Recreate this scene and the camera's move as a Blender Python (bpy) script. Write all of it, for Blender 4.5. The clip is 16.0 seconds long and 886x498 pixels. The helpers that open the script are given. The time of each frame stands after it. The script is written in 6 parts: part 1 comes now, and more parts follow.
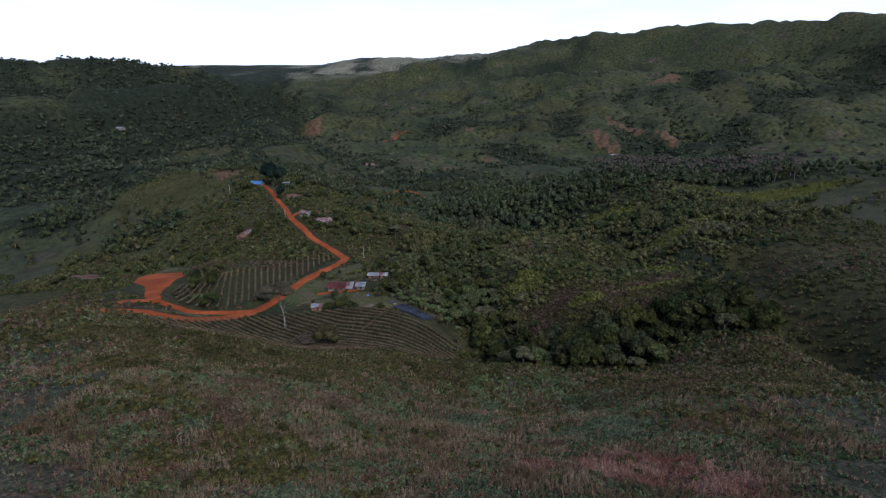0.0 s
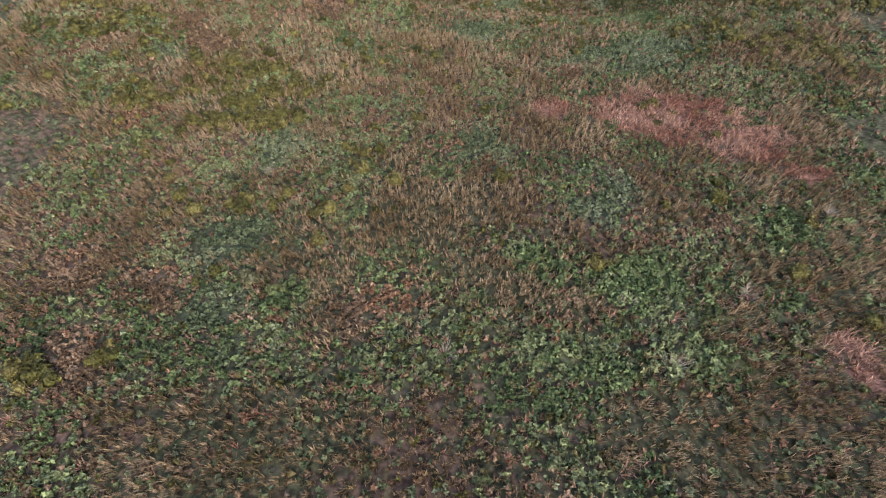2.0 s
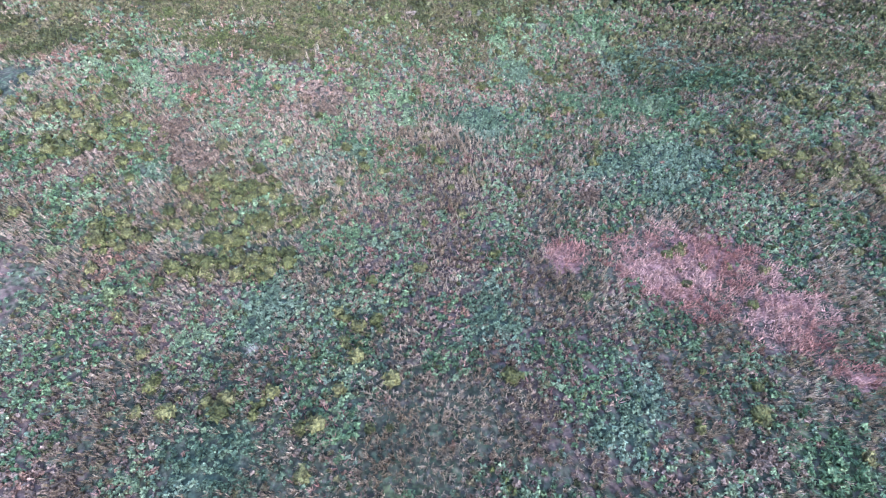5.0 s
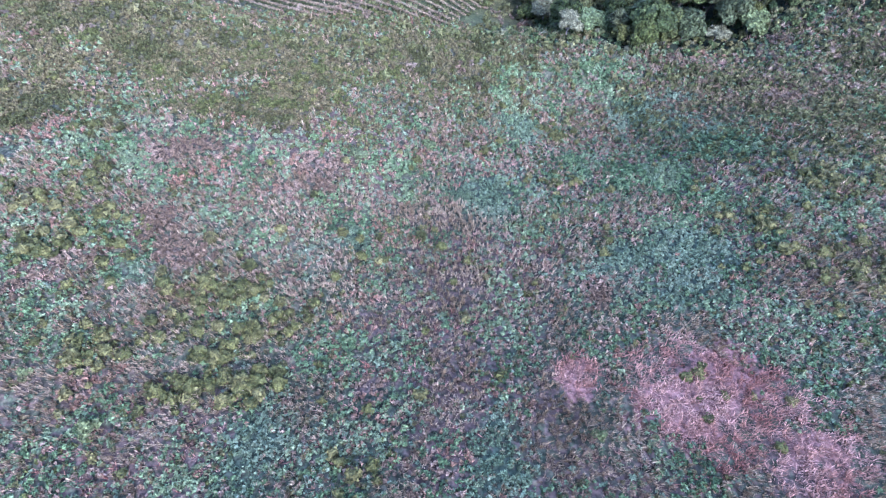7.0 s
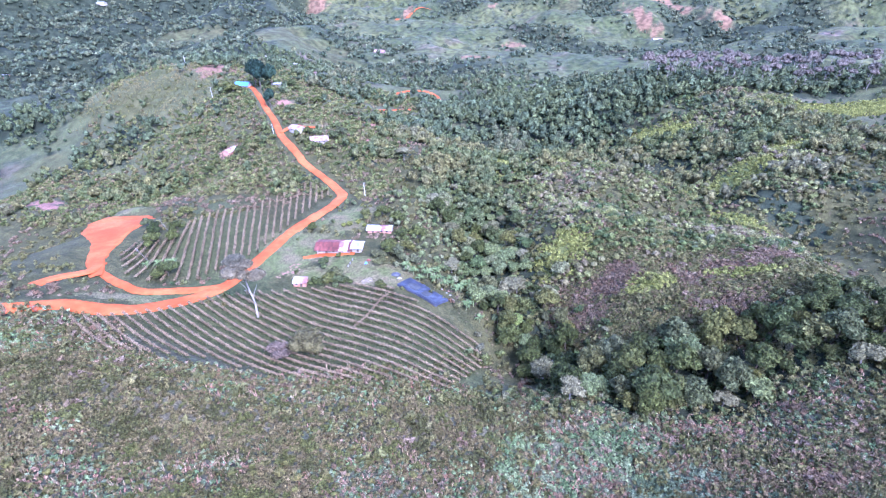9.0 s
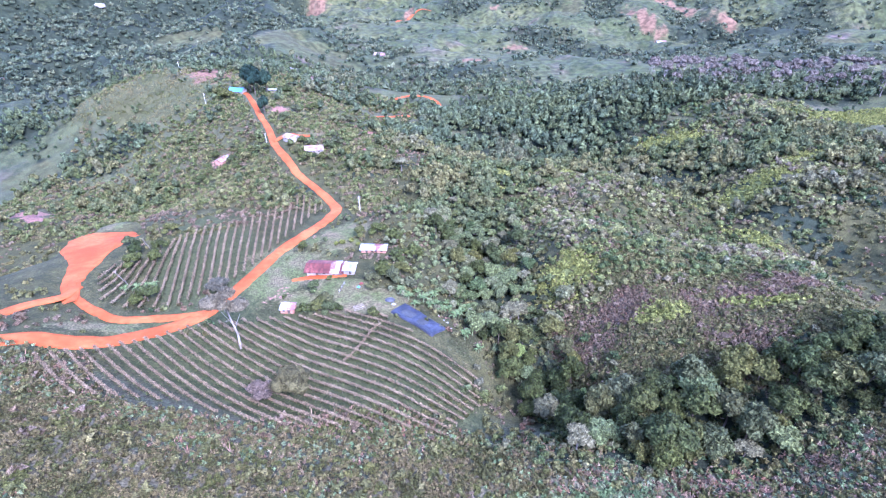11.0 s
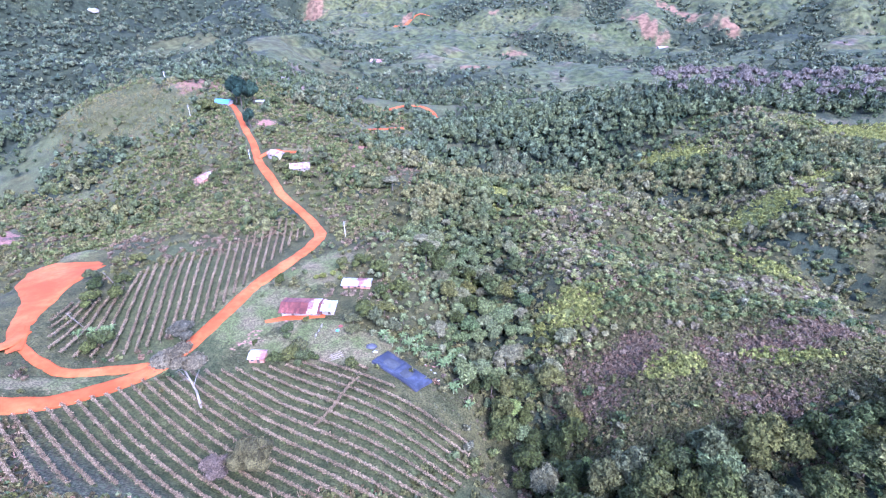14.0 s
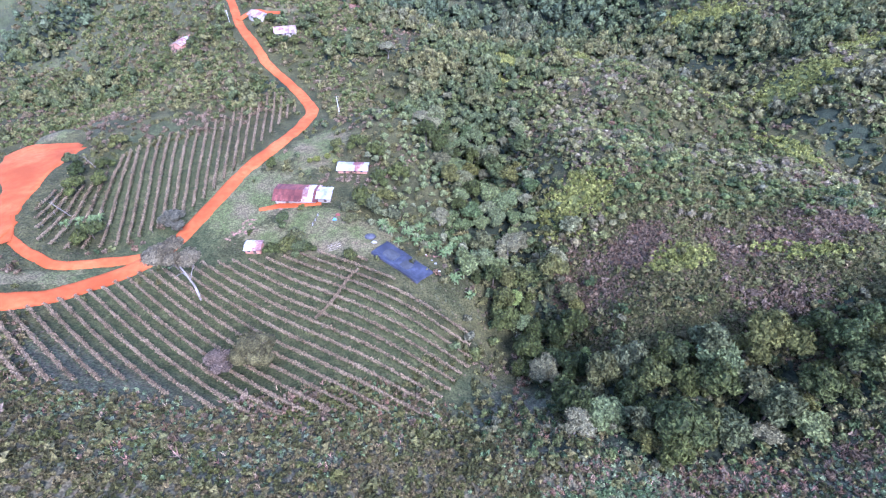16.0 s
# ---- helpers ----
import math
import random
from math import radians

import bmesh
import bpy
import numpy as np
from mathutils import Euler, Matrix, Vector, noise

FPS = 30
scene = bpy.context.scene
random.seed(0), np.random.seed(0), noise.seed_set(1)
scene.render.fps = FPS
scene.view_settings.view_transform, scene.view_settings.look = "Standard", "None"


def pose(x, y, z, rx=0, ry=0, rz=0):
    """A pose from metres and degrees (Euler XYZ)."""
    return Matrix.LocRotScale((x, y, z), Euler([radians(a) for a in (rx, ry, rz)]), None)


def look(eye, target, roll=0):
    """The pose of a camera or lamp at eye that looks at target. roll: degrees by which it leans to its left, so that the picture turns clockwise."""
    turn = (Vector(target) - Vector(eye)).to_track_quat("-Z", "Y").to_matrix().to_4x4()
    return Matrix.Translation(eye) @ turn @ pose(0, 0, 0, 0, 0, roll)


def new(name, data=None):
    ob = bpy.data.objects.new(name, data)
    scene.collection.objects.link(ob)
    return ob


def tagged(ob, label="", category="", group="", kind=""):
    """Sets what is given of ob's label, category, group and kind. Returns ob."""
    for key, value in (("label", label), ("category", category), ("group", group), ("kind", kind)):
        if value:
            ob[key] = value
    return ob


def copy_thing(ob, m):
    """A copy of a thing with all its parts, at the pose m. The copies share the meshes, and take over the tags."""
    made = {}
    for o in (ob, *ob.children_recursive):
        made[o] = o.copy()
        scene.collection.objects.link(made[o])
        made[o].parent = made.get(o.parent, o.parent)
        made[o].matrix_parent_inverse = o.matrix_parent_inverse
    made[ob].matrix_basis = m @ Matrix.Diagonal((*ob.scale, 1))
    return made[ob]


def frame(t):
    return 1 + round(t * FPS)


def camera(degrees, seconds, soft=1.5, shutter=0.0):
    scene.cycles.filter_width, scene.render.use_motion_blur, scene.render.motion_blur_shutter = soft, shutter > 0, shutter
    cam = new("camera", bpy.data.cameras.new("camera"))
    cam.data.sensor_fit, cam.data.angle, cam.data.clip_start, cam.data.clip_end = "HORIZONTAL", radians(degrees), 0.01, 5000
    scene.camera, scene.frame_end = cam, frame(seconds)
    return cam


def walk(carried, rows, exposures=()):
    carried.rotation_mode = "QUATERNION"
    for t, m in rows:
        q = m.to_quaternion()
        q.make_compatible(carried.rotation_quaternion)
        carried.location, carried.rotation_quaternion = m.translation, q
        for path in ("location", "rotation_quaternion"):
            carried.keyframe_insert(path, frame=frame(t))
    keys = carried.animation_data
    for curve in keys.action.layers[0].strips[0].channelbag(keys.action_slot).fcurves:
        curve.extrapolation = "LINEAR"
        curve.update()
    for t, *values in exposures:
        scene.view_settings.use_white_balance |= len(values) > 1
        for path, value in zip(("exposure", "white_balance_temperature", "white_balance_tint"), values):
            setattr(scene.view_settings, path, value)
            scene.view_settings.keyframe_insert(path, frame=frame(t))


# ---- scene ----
cam = camera(82.0, 16.0, soft=1.25)
# seconds, eye, target, roll
PATH = [
    (0, (0.068, 0.112, 150.207), (0.068, 1.989, 149.516), -0.1),
    (0.5, (0.041, 3.898, 150.443), (0.032, 5.548, 149.313), -0.0),
    (1, (0.092, 7.88, 150.746), (0.078, 9.2, 149.244), -0.2),
    (1.5, (0.207, 11.885, 151.104), (0.189, 12.791, 149.321), -0.6),
    (2, (0.278, 16.007, 151.562), (0.255, 16.774, 149.715), -1.0),
    (2.5, (0.23, 19.919, 151.965), (0.205, 20.68, 150.116), -1.0),
    (3, (0.148, 23.706, 152.348), (0.123, 24.465, 150.498), -0.8),
    (3.5, (0.045, 27.456, 152.697), (0.017, 28.21, 150.844), -0.9),
    (4, (-0.061, 31.2, 153.023), (-0.091, 31.951, 151.169), -1.0),
    (4.2, (-0.074, 32.71, 153.091), (-0.108, 33.46, 151.238), -1.2),
    (6.3, (-0.767, 48.948, 154.384), (-0.799, 49.697, 152.53), -1.1),
    (6.5, (-0.841, 50.52, 154.444), (-0.872, 51.269, 152.59), -0.9),
    (7, (-1.053, 54.525, 154.759), (-1.084, 55.272, 152.904), -0.8),
    (7.4, (-1.188, 57.967, 155.081), (-1.225, 58.834, 153.279), -0.7),
    (7.5, (-1.22, 58.839, 155.115), (-1.256, 59.782, 153.352), -0.6),
    (7.6, (-1.251, 59.7, 155.143), (-1.291, 60.726, 153.427), -0.7),
    (7.7, (-1.287, 60.527, 155.173), (-1.331, 61.638, 153.51), -0.5),
    (7.8, (-1.325, 61.316, 155.198), (-1.369, 62.508, 153.594), -0.6),
    (7.9, (-1.362, 62.063, 155.221), (-1.41, 63.337, 153.681), -0.5),
    (8, (-1.4, 62.771, 155.239), (-1.448, 64.123, 153.765), -0.3),
    (8.1, (-1.444, 63.451, 155.241), (-1.495, 64.875, 153.837), -0.4),
    (8.2, (-1.491, 64.112, 155.237), (-1.54, 65.607, 153.91), -0.1),
    (8.3, (-1.54, 64.765, 155.23), (-1.593, 66.324, 153.978), -0.3),
    (8.4, (-1.581, 65.417, 155.219), (-1.644, 67.038, 154.05), 0.1),
    (8.5, (-1.609, 66.086, 155.207), (-1.664, 67.736, 154.078), -0.1),
    (9, (-1.626, 69.59, 155.125), (-1.682, 71.265, 154.033), -0.1),
    (9.2, (-1.564, 71.046, 155.133), (-1.621, 72.723, 154.043), -0.2),
    (11.3, (-0.319, 87.106, 155.737), (-0.381, 88.781, 154.647), -0.1),
    (11.5, (-0.154, 88.634, 155.766), (-0.215, 90.312, 154.679), -0.3),
    (12, (0.425, 92.444, 155.905), (0.363, 94.122, 154.819), -0.3),
    (12.5, (1.134, 96.203, 156.035), (1.073, 97.882, 154.95), -0.3),
    (13, (1.861, 99.958, 156.155), (1.8, 101.637, 155.071), -0.3),
    (13.5, (2.514, 103.738, 156.315), (2.452, 105.418, 155.231), -0.2),
    (14, (3.063, 107.565, 156.451), (3.0, 109.246, 155.369), -0.1),
    (14.5, (3.483, 111.369, 156.52), (3.42, 113.051, 155.439), -0.1),
    (15, (3.508, 114.811, 156.458), (3.443, 116.493, 155.379), -0.1),
    (15.5, (3.123, 117.152, 156.139), (3.063, 118.802, 155.011), -0.2),
    (15.7, (2.986, 117.915, 156.072), (2.929, 119.467, 154.812), -0.1),
    (15.8, (2.932, 118.251, 156.056), (2.869, 119.74, 154.723), -0.4),
    (15.9, (2.892, 118.56, 156.046), (2.836, 119.986, 154.645), -0.2),
    (16, (2.858, 118.858, 156.04), (2.8, 120.206, 154.564), -0.4),
]
EXPOSURES = [(0.0, 0.5, 5600, 17), (0.5, 1.1, 6500, 17), (1.0, 1.8, 7050, 17), (1.5, 1.95, 7250, 18), (2.0, 2.24, 6800, 18), (2.5, 2.6, 6150, 18), (4.0, 3.2, 5080, 20), (7.0, 3.35, 4580, 26), (8.0, 3.6, 4580, 33), (9.0, 3.53, 4690, 38), (15.0, 3.48, 4760, 38), (16.0, 3.23, 4830, 33)]
walk(cam, [(t, look(eye, target, roll)) for t, eye, target, roll in PATH], EXPOSURES)

# ---- light ----
SUN_ELEVATION, SUN_TURN = 46.0, 148.0
world = bpy.data.worlds.new("sky")
scene.world = world
world.use_nodes = True
wn = world.node_tree
sky = wn.nodes.new("ShaderNodeTexSky")
sky.sky_type, sky.sun_disc = "NISHITA", False
sky.sun_elevation, sky.sun_rotation = radians(SUN_ELEVATION), radians(SUN_TURN)
sky.air_density, sky.dust_density, sky.ozone_density = 1.0, 1.0, 1.0
# bright haze and thin cloud low over the whole horizon
way = wn.nodes.new("ShaderNodeTexCoord").outputs["Generated"]
rise = wn.nodes.new("ShaderNodeSeparateXYZ")
wn.links.new(way, rise.inputs[0])
haze = wn.nodes.new("ShaderNodeMapRange")
haze.inputs["From Min"].default_value, haze.inputs["From Max"].default_value = 0.0, 0.25
haze.inputs["To Min"].default_value, haze.inputs["To Max"].default_value = 0.95, 0.10
wn.links.new(rise.outputs["Z"], haze.inputs["Value"])
cloud = wn.nodes.new("ShaderNodeTexNoise")
cloud.inputs["Scale"].default_value, cloud.inputs["Detail"].default_value = 6.0, 7.0
stretch = wn.nodes.new("ShaderNodeMapping")
stretch.inputs["Scale"].default_value = (1, 1, 5)
wn.links.new(way, stretch.inputs["Vector"])
wn.links.new(stretch.outputs[0], cloud.inputs["Vector"])
tint = wn.nodes.new("ShaderNodeMix")
tint.data_type = "RGBA"
tint.inputs[6].default_value, tint.inputs[7].default_value = (7.0, 8.1, 9.8, 1), (10.5, 10.9, 11.6, 1)
wn.links.new(cloud.outputs["Fac"], tint.inputs[0])
veil = wn.nodes.new("ShaderNodeMix")
veil.data_type = "RGBA"
wn.links.new(haze.outputs["Result"], veil.inputs[0])
wn.links.new(sky.outputs[0], veil.inputs[6])
wn.links.new(tint.outputs[2], veil.inputs[7])
wn.links.new(veil.outputs[2], wn.nodes["Background"].inputs[0])
wn.nodes["Background"].inputs[1].default_value = 0.10
sun_data = bpy.data.lights.new("sun", "SUN")
sun_data.energy, sun_data.angle, sun_data.color = 1.5, radians(24), (1.0, 0.95, 0.88)
sun = new("sun", sun_data)
a, e = radians(SUN_TURN), radians(SUN_ELEVATION)
sun.matrix_world = look(Vector((math.sin(a) * math.cos(e), math.cos(a) * math.cos(e), math.sin(e))) * 400, (0, 0, 0))


# ---- noise and land form ----
def value_noise(x, y, seed=0):
    """Smooth noise from 0 to 1 on a unit lattice."""
    xi, yi = np.floor(x), np.floor(y)
    u, v = x - xi, y - yi
    u, v = u * u * (3 - 2 * u), v * v * (3 - 2 * v)

    def corner(i, j):
        h = np.sin((xi + i) * 127.1 + (yi + j) * 311.7 + seed * 74.7) * 43758.5453
        return h - np.floor(h)
    low = corner(0, 0) * (1 - u) + corner(1, 0) * u
    return low * (1 - v) + (corner(0, 1) * (1 - u) + corner(1, 1) * u) * v


def fbm(x, y, size, octaves=4, seed=0):
    total, gain = 0 * x, 0
    for k in range(octaves):
        c, s = math.cos(0.7 * k), math.sin(0.7 * k)
        f = 2 ** k / size
        total = total + value_noise((x * c - y * s) * f + 17.3 * k, (x * s + y * c) * f - 9.1 * k, seed + k) / 2 ** k
        gain += 1 / 2 ** k
    return total / gain


# rounded hills and hollows: centre x, y, half widths along and across, turn in degrees, height
PLAIN = 55.8
SLOPES = [(-1389, -813, 529, 529, 0, 95.6), (1506, -808, 179, 179, 0, 91.5), (-1538, -806, 607, 358, 121, 90.6), (2, -798, 88, 88, 0, 70.7),
    (44, -797, 510, 183, 141, 71.8), (1496, -740, 1195, 429, 7, 127.5), (24, -124, 182, 65, 2, 52.8), (-172, -69, 127, 45, 101, 20.1),
    (-117, -64, 57, 21, 82, 9.4), (120, -61, 70, 25, 153, 18.0), (-85, -12, 170, 101, 179, 52.6), (990, -4, 167, 99, 10, 19.2),
    (-44, 29, 26, 26, 0, -3.2), (142, 40, 81, 48, 54, 16.7), (-328, 92, 45, 45, 0, 20.9), (-14, 97, 28, 28, 0, -12.4)]
GULLIES = [(94, 111, 57, 21, 20, -4.3), (-1126, 133, 899, 323, 121, -30.8), (-71, 139, 62, 22, 18, 0.5), (82, 141, 26, 26, 0, -8.8),
    (160, 174, 59, 21, 88, -43.1), (99, 175, 39, 23, 14, -10.4), (-34, 176, 81, 29, 153, -19.1), (-80, 184, 26, 26, 0, -3.9),
    (-177, 190, 56, 56, 0, 13.8), (303, 194, 187, 67, 78, -26.1), (-260, 200, 91, 33, 76, -14.4), (48, 201, 57, 21, 52, 15.3),
    (31, 205, 39, 23, 83, -47.1), (99, 220, 28, 28, 0, -0.9), (-31, 228, 26, 26, 0, -5.8), (-403, 241, 379, 136, 103, -75.6)]
FARM_HILLS = [(27, 241, 28, 28, 0, -16.6), (-125, 243, 28, 28, 0, -7.7), (-64, 253, 31, 31, 0, -6.0), (92, 260, 26, 26, 0, -14.6),
    (85, 293, 31, 31, 0, 4.0), (-112, 297, 65, 23, 138, -9.8), (-205, 301, 32, 32, 0, -10.6), (-3, 317, 36, 36, 0, -30.9),
    (186, 328, 39, 39, 0, 6.4), (-95, 329, 32, 32, 0, -7.9), (-326, 329, 54, 54, 0, 7.5), (312, 333, 45, 45, 0, 11.9),
    (143, 345, 70, 41, 72, -15.8), (95, 377, 98, 58, 139, -32.8), (-217, 379, 54, 54, 0, -14.1), (-55, 398, 56, 56, 0, -19.3)]
VALLEY = [(-113, 404, 35, 35, 0, 12.5), (-193, 405, 60, 35, 149, -24.6), (236, 421, 55, 55, 0, -12.1), (-943, 422, 268, 268, 0, -61.1),
    (-320, 455, 57, 57, 0, -16.5), (37, 479, 41, 41, 0, -17.7), (299, 482, 130, 46, 102, -11.3), (-188, 484, 58, 58, 0, 9.7),
    (1405, 592, 215, 215, 0, -32.1), (-254, 601, 65, 65, 0, 15.2), (-371, 606, 84, 84, 0, 15.9), (-466, 649, 73, 73, 0, -20.8),
    (-30, 656, 143, 84, 87, -30.6), (4, 692, 209, 75, 124, -16.1), (-1194, 734, 205, 121, 16, -27.7), (812, 808, 275, 99, 109, 19.1)]
MIDDLE_HILLS = [(-663, 824, 165, 165, 0, -71.9), (-397, 933, 179, 179, 0, 36.3), (-132, 948, 116, 116, 0, -28.8), (50, 1036, 282, 167, 141, -13.3),
    (1343, 1112, 1289, 463, 82, 84.0), (431, 1149, 908, 326, 11, -99.2), (1775, 1222, 530, 190, 134, 58.2), (1096, 1257, 465, 167, 72, -43.7),
    (657, 1311, 217, 128, 39, -53.9), (807, 1382, 232, 137, 140, 36.4), (150, 1404, 218, 129, 80, 12.6), (-467, 1415, 607, 218, 2, -47.8),
    (1056, 1517, 363, 215, 13, -35.2), (383, 1759, 535, 192, 34, 36.2), (-984, 1771, 393, 232, 64, 46.8), (783, 1786, 319, 188, 38, 23.4)]
FAR_RANGES = [(-1391, 1909, 308, 308, 0, 78.0), (1445, 1999, 610, 219, 155, -69.3), (-310, 2181, 296, 296, 0, -67.5), (-732, 2244, 522, 187, 140, -17.9),
    (2092, 2251, 355, 355, 0, 101.8), (1589, 2404, 562, 332, 15, 68.0), (403, 2552, 295, 295, 0, 12.1), (1588, 2779, 1637, 587, 171, 110.8),
    (938, 2853, 379, 379, 0, 92.9), (-808, 3324, 418, 418, 0, -18.7), (277, 3394, 506, 298, 127, 56.1), (-593, 4111, 733, 433, 12, 38.1),
    (-3680, 4431, 2640, 947, 83, 54.1), (-2117, 4630, 956, 564, 113, 15.7), (2945, 4921, 1440, 850, 71, 46.7), (-439, 5136, 2640, 947, 167, 81.5)]


# knolls and dips of the ground nearer by: x, y, half width, height
KNOLLS = [(0, 44, 16, 1), (-36, 56, 16, -2.3), (24, 68, 16, -1.7), (-36, 92, 16, 3.8), (-72, 92, 16, 2.6), (72, 104, 16, 6.6), (-60, 128, 16, -3.3), (12, 128, 16, -3.3), (36, 128, 16, -7.9), (96, 128, 16, 2.1), (-84, 152, 16, 4.1), (24, 164, 16, 8.7), (60, 164, 16, 0.8), (-24, 164, 16, 1.2), (129, 176, 26, 5.6), (72, 176, 16, -11), (12, 176, 16, -3.3), (72, 200, 16, -4.4), (120, 200, 16, 6.2), (24, 224, 16, 18.3), (84, 224, 16, -7.6), (129, 234, 26, 6.6), (0, 248, 16, -5.8), (48, 260, 16, 16.9)]
MOUNDS = [(84, 272, 16, 3.4), (180, 284, 16, -9.2), (12, 296, 16, -14.4), (48, 296, 16, 3.7), (96, 308, 16, -9.9), (-24, 308, 16, 14.5), (132, 308, 16, -5.8), (168, 320, 16, 9.3), (60, 320, 16, -4.7), (-144, 332, 26, 5.5), (-66, 332, 26, -1.3), (90, 352, 26, 12.3), (141, 366, 42, 4.2), (-202, 371, 26, -3), (188, 371, 26, 5.4), (-105, 390, 26, -0.8), (-16, 398, 42, 7.5), (-261, 410, 26, -8.3), (-202, 430, 26, 4.4), (-300, 449, 26, 4), (78, 461, 42, -5.8), (129, 468, 26, -14.2), (-222, 488, 26, -5), (204, 492, 42, 7.8)]
# the spine beyond the mound, the hollow behind it and the hill across
SPINE = [(31, 378, 14, 4), (62, 424, 14, 5), (90, 386, 13, 5), (114, 357, 12, 6), (130, 334, 11, 5), (148, 300, 11, 4), (72, 470, 20, -7), (108, 424, 18, -10), (136, 388, 16, -10), (149, 344, 10, -7), (166, 294, 13, -6),
         (166, 354, 13, 5), (188, 366, 14, 5), (217, 386, 16, 4)]
# crests and valley floors of the country behind the farm: lines of x, y, z
LEFT_CRESTS = [
    [(-203, 545, 36), (-245, 569, 35), (-283, 582, 29), (-308, 554, 23), (-311, 516, 24), (-307, 467, 14)],  # the grassy hill above the village
    [(-302, 797, 9), (-326, 970, -3), (-273, 978, -8), (-213, 953, -23), (-139, 847, -32)],  # the dome behind it
    [(-474, 864, -19), (-530, 1040, -20), (-522, 1123, -21), (-450, 1103, -28), (-396, 1072, -26)],  # the brown hill
    [(-729, 922, -18), (-683, 935, -18), (-616, 912, -18), (-443, 765, -17)],  # a low hill
    [(-428, 1013, -9), (-477, 1316, -5), (-530, 1615, -23), (-466, 1945, -8)],  # the valley spur
]
LEFT_RANGES = [
    [(-965, 1148, 52), (-863, 1347, 76), (-730, 1591, 74), (-548, 1767, 74), (-346, 1767, 29), (-253, 1631, -25)],  # the wooded ridge
    [(-1647, 1605, 139), (-1456, 1781, 137), (-1321, 1883, 145), (-1180, 1974, 140), (-1037, 2053, 126), (-878, 2072, 98), (-771, 2061, 53)],  # the ridge on the skyline
    [(-1159, 3196, 22), (-914, 3585, 85), (-589, 3956, 170), (-92, 3799, 169), (255, 3691, 193), (502, 3565, 242)],  # the pale range
]
FACING_HILL = [
    [(-361, 2347, -41), (-110, 2373, 18), (113, 2310, 56), (400, 2151, 84), (632, 1964, 105), (803, 1832, 93), (937, 1767, 121), (1160, 1781, 76), (1359, 1634, 65)],  # its crest
    [(-110, 2373, 18), (-248, 1859, -49), (-298, 1406, -53), (-285, 1153, -48)],  # spur
    [(228, 2239, 68), (153, 1869, -2), (27, 1500, -43), (-129, 1243, -54)],  # spur
    [(472, 2072, 92), (330, 1744, 7), (223, 1395, -45)],  # spur
    [(632, 1964, 105), (463, 1623, 17), (403, 1419, -18), (416, 1232, -45)],  # spur
    [(721, 1866, 82), (588, 1582, 20), (564, 1322, -21), (578, 1178, -32)],  # spur
]
BACK_RANGE = [
    [(937, 1767, 121), (841, 1535, 71), (791, 1319, 21), (734, 1133, -9)],  # spur of the facing hill
    [(958, 1538, 63), (917, 1342, 32), (852, 1158, 8)],  # spur of the facing hill
    [(-442, 2562, 47), (-108, 2698, 134), (222, 2791, 155), (537, 2952, 238), (817, 2887, 279), (1088, 2688, 295), (1302, 2479, 306), (1462, 2330, 290), (1527, 2105, 306), (1586, 1997, 297), (1647, 1606, 283)],  # the crest
    [(537, 2952, 238), (326, 2680, 121), (43, 2450, 75)],  # spur
    [(1302, 2479, 306), (1182, 2089, 177), (1197, 1786, 93)],  # spur
]
VALLEY_FLOORS = [
    [(-449, 568, -15), (-547, 788, -42), (-560, 927, -49), (-588, 1168, -58), (-642, 1399, -66)],  # west
    [(-696, 786, -33), (-728, 954, -40), (-733, 1251, -37), (-681, 1448, -20)],  # the foot of the wooded ridge
    [(-815, 2151, -24), (-924, 2537, 23), (-886, 2971, 61), (-754, 3213, 69)],  # the gap
    [(-33, 719, -30), (-41, 879, -35), (-77, 1077, -44), (-225, 1329, -59), (-439, 1534, -68)],  # the middle valley
    [(-15, 1050, -58), (90, 1096, -63), (202, 1131, -75), (379, 1186, -65), (500, 1214, -60), (616, 1223, -56), (721, 1159, -48), (803, 1162, -39)],  # the basin
    [(137, 787, -37), (273, 767, -28), (389, 730, -19), (457, 683, -10)],  # behind the eucalyptus
]
HOLLOWS = [
    [(428, 1761, 6), (310, 1404, -54)],
    [(581, 1717, 18), (514, 1449, -22), (481, 1262, -45)],
    [(793, 1672, 56), (716, 1361, 3), (650, 1169, -27)],
    [(983, 1670, 72), (877, 1339, 12), (799, 1150, -6)],
    [(318, 2038, 25), (167, 1591, -38), (80, 1285, -53)],
    [(15, 2125, -12), (-95, 1622, -50), (-196, 1235, -58)],
    [(-216, 2441, -1), (200, 2472, 29), (544, 2389, 61), (843, 2194, 88), (1210, 2015, 31)],
    [(-1122, 1533, 27), (-913, 1779, 52), (-684, 1933, 43)],
]


def near_land(x, y):
    """Height of the ground from the near hillside to the village."""
    z = PLAIN + 0 * x
    for table in (SLOPES, GULLIES, FARM_HILLS, VALLEY, MIDDLE_HILLS, FAR_RANGES):
        for cx, cy, along, across, turn, high in table:
            c, s = math.cos(radians(turn)), math.sin(radians(turn))
            u, v = (x - cx) * c + (y - cy) * s, (y - cy) * c - (x - cx) * s
            z = z + high * np.exp(-0.5 * ((u / along) ** 2 + (v / across) ** 2))
    for cx, cy, wide, high in KNOLLS + MOUNDS + SPINE:
        z = z + high * np.exp(-0.5 * ((x - cx) ** 2 + (y - cy) ** 2) / wide ** 2)
    return z


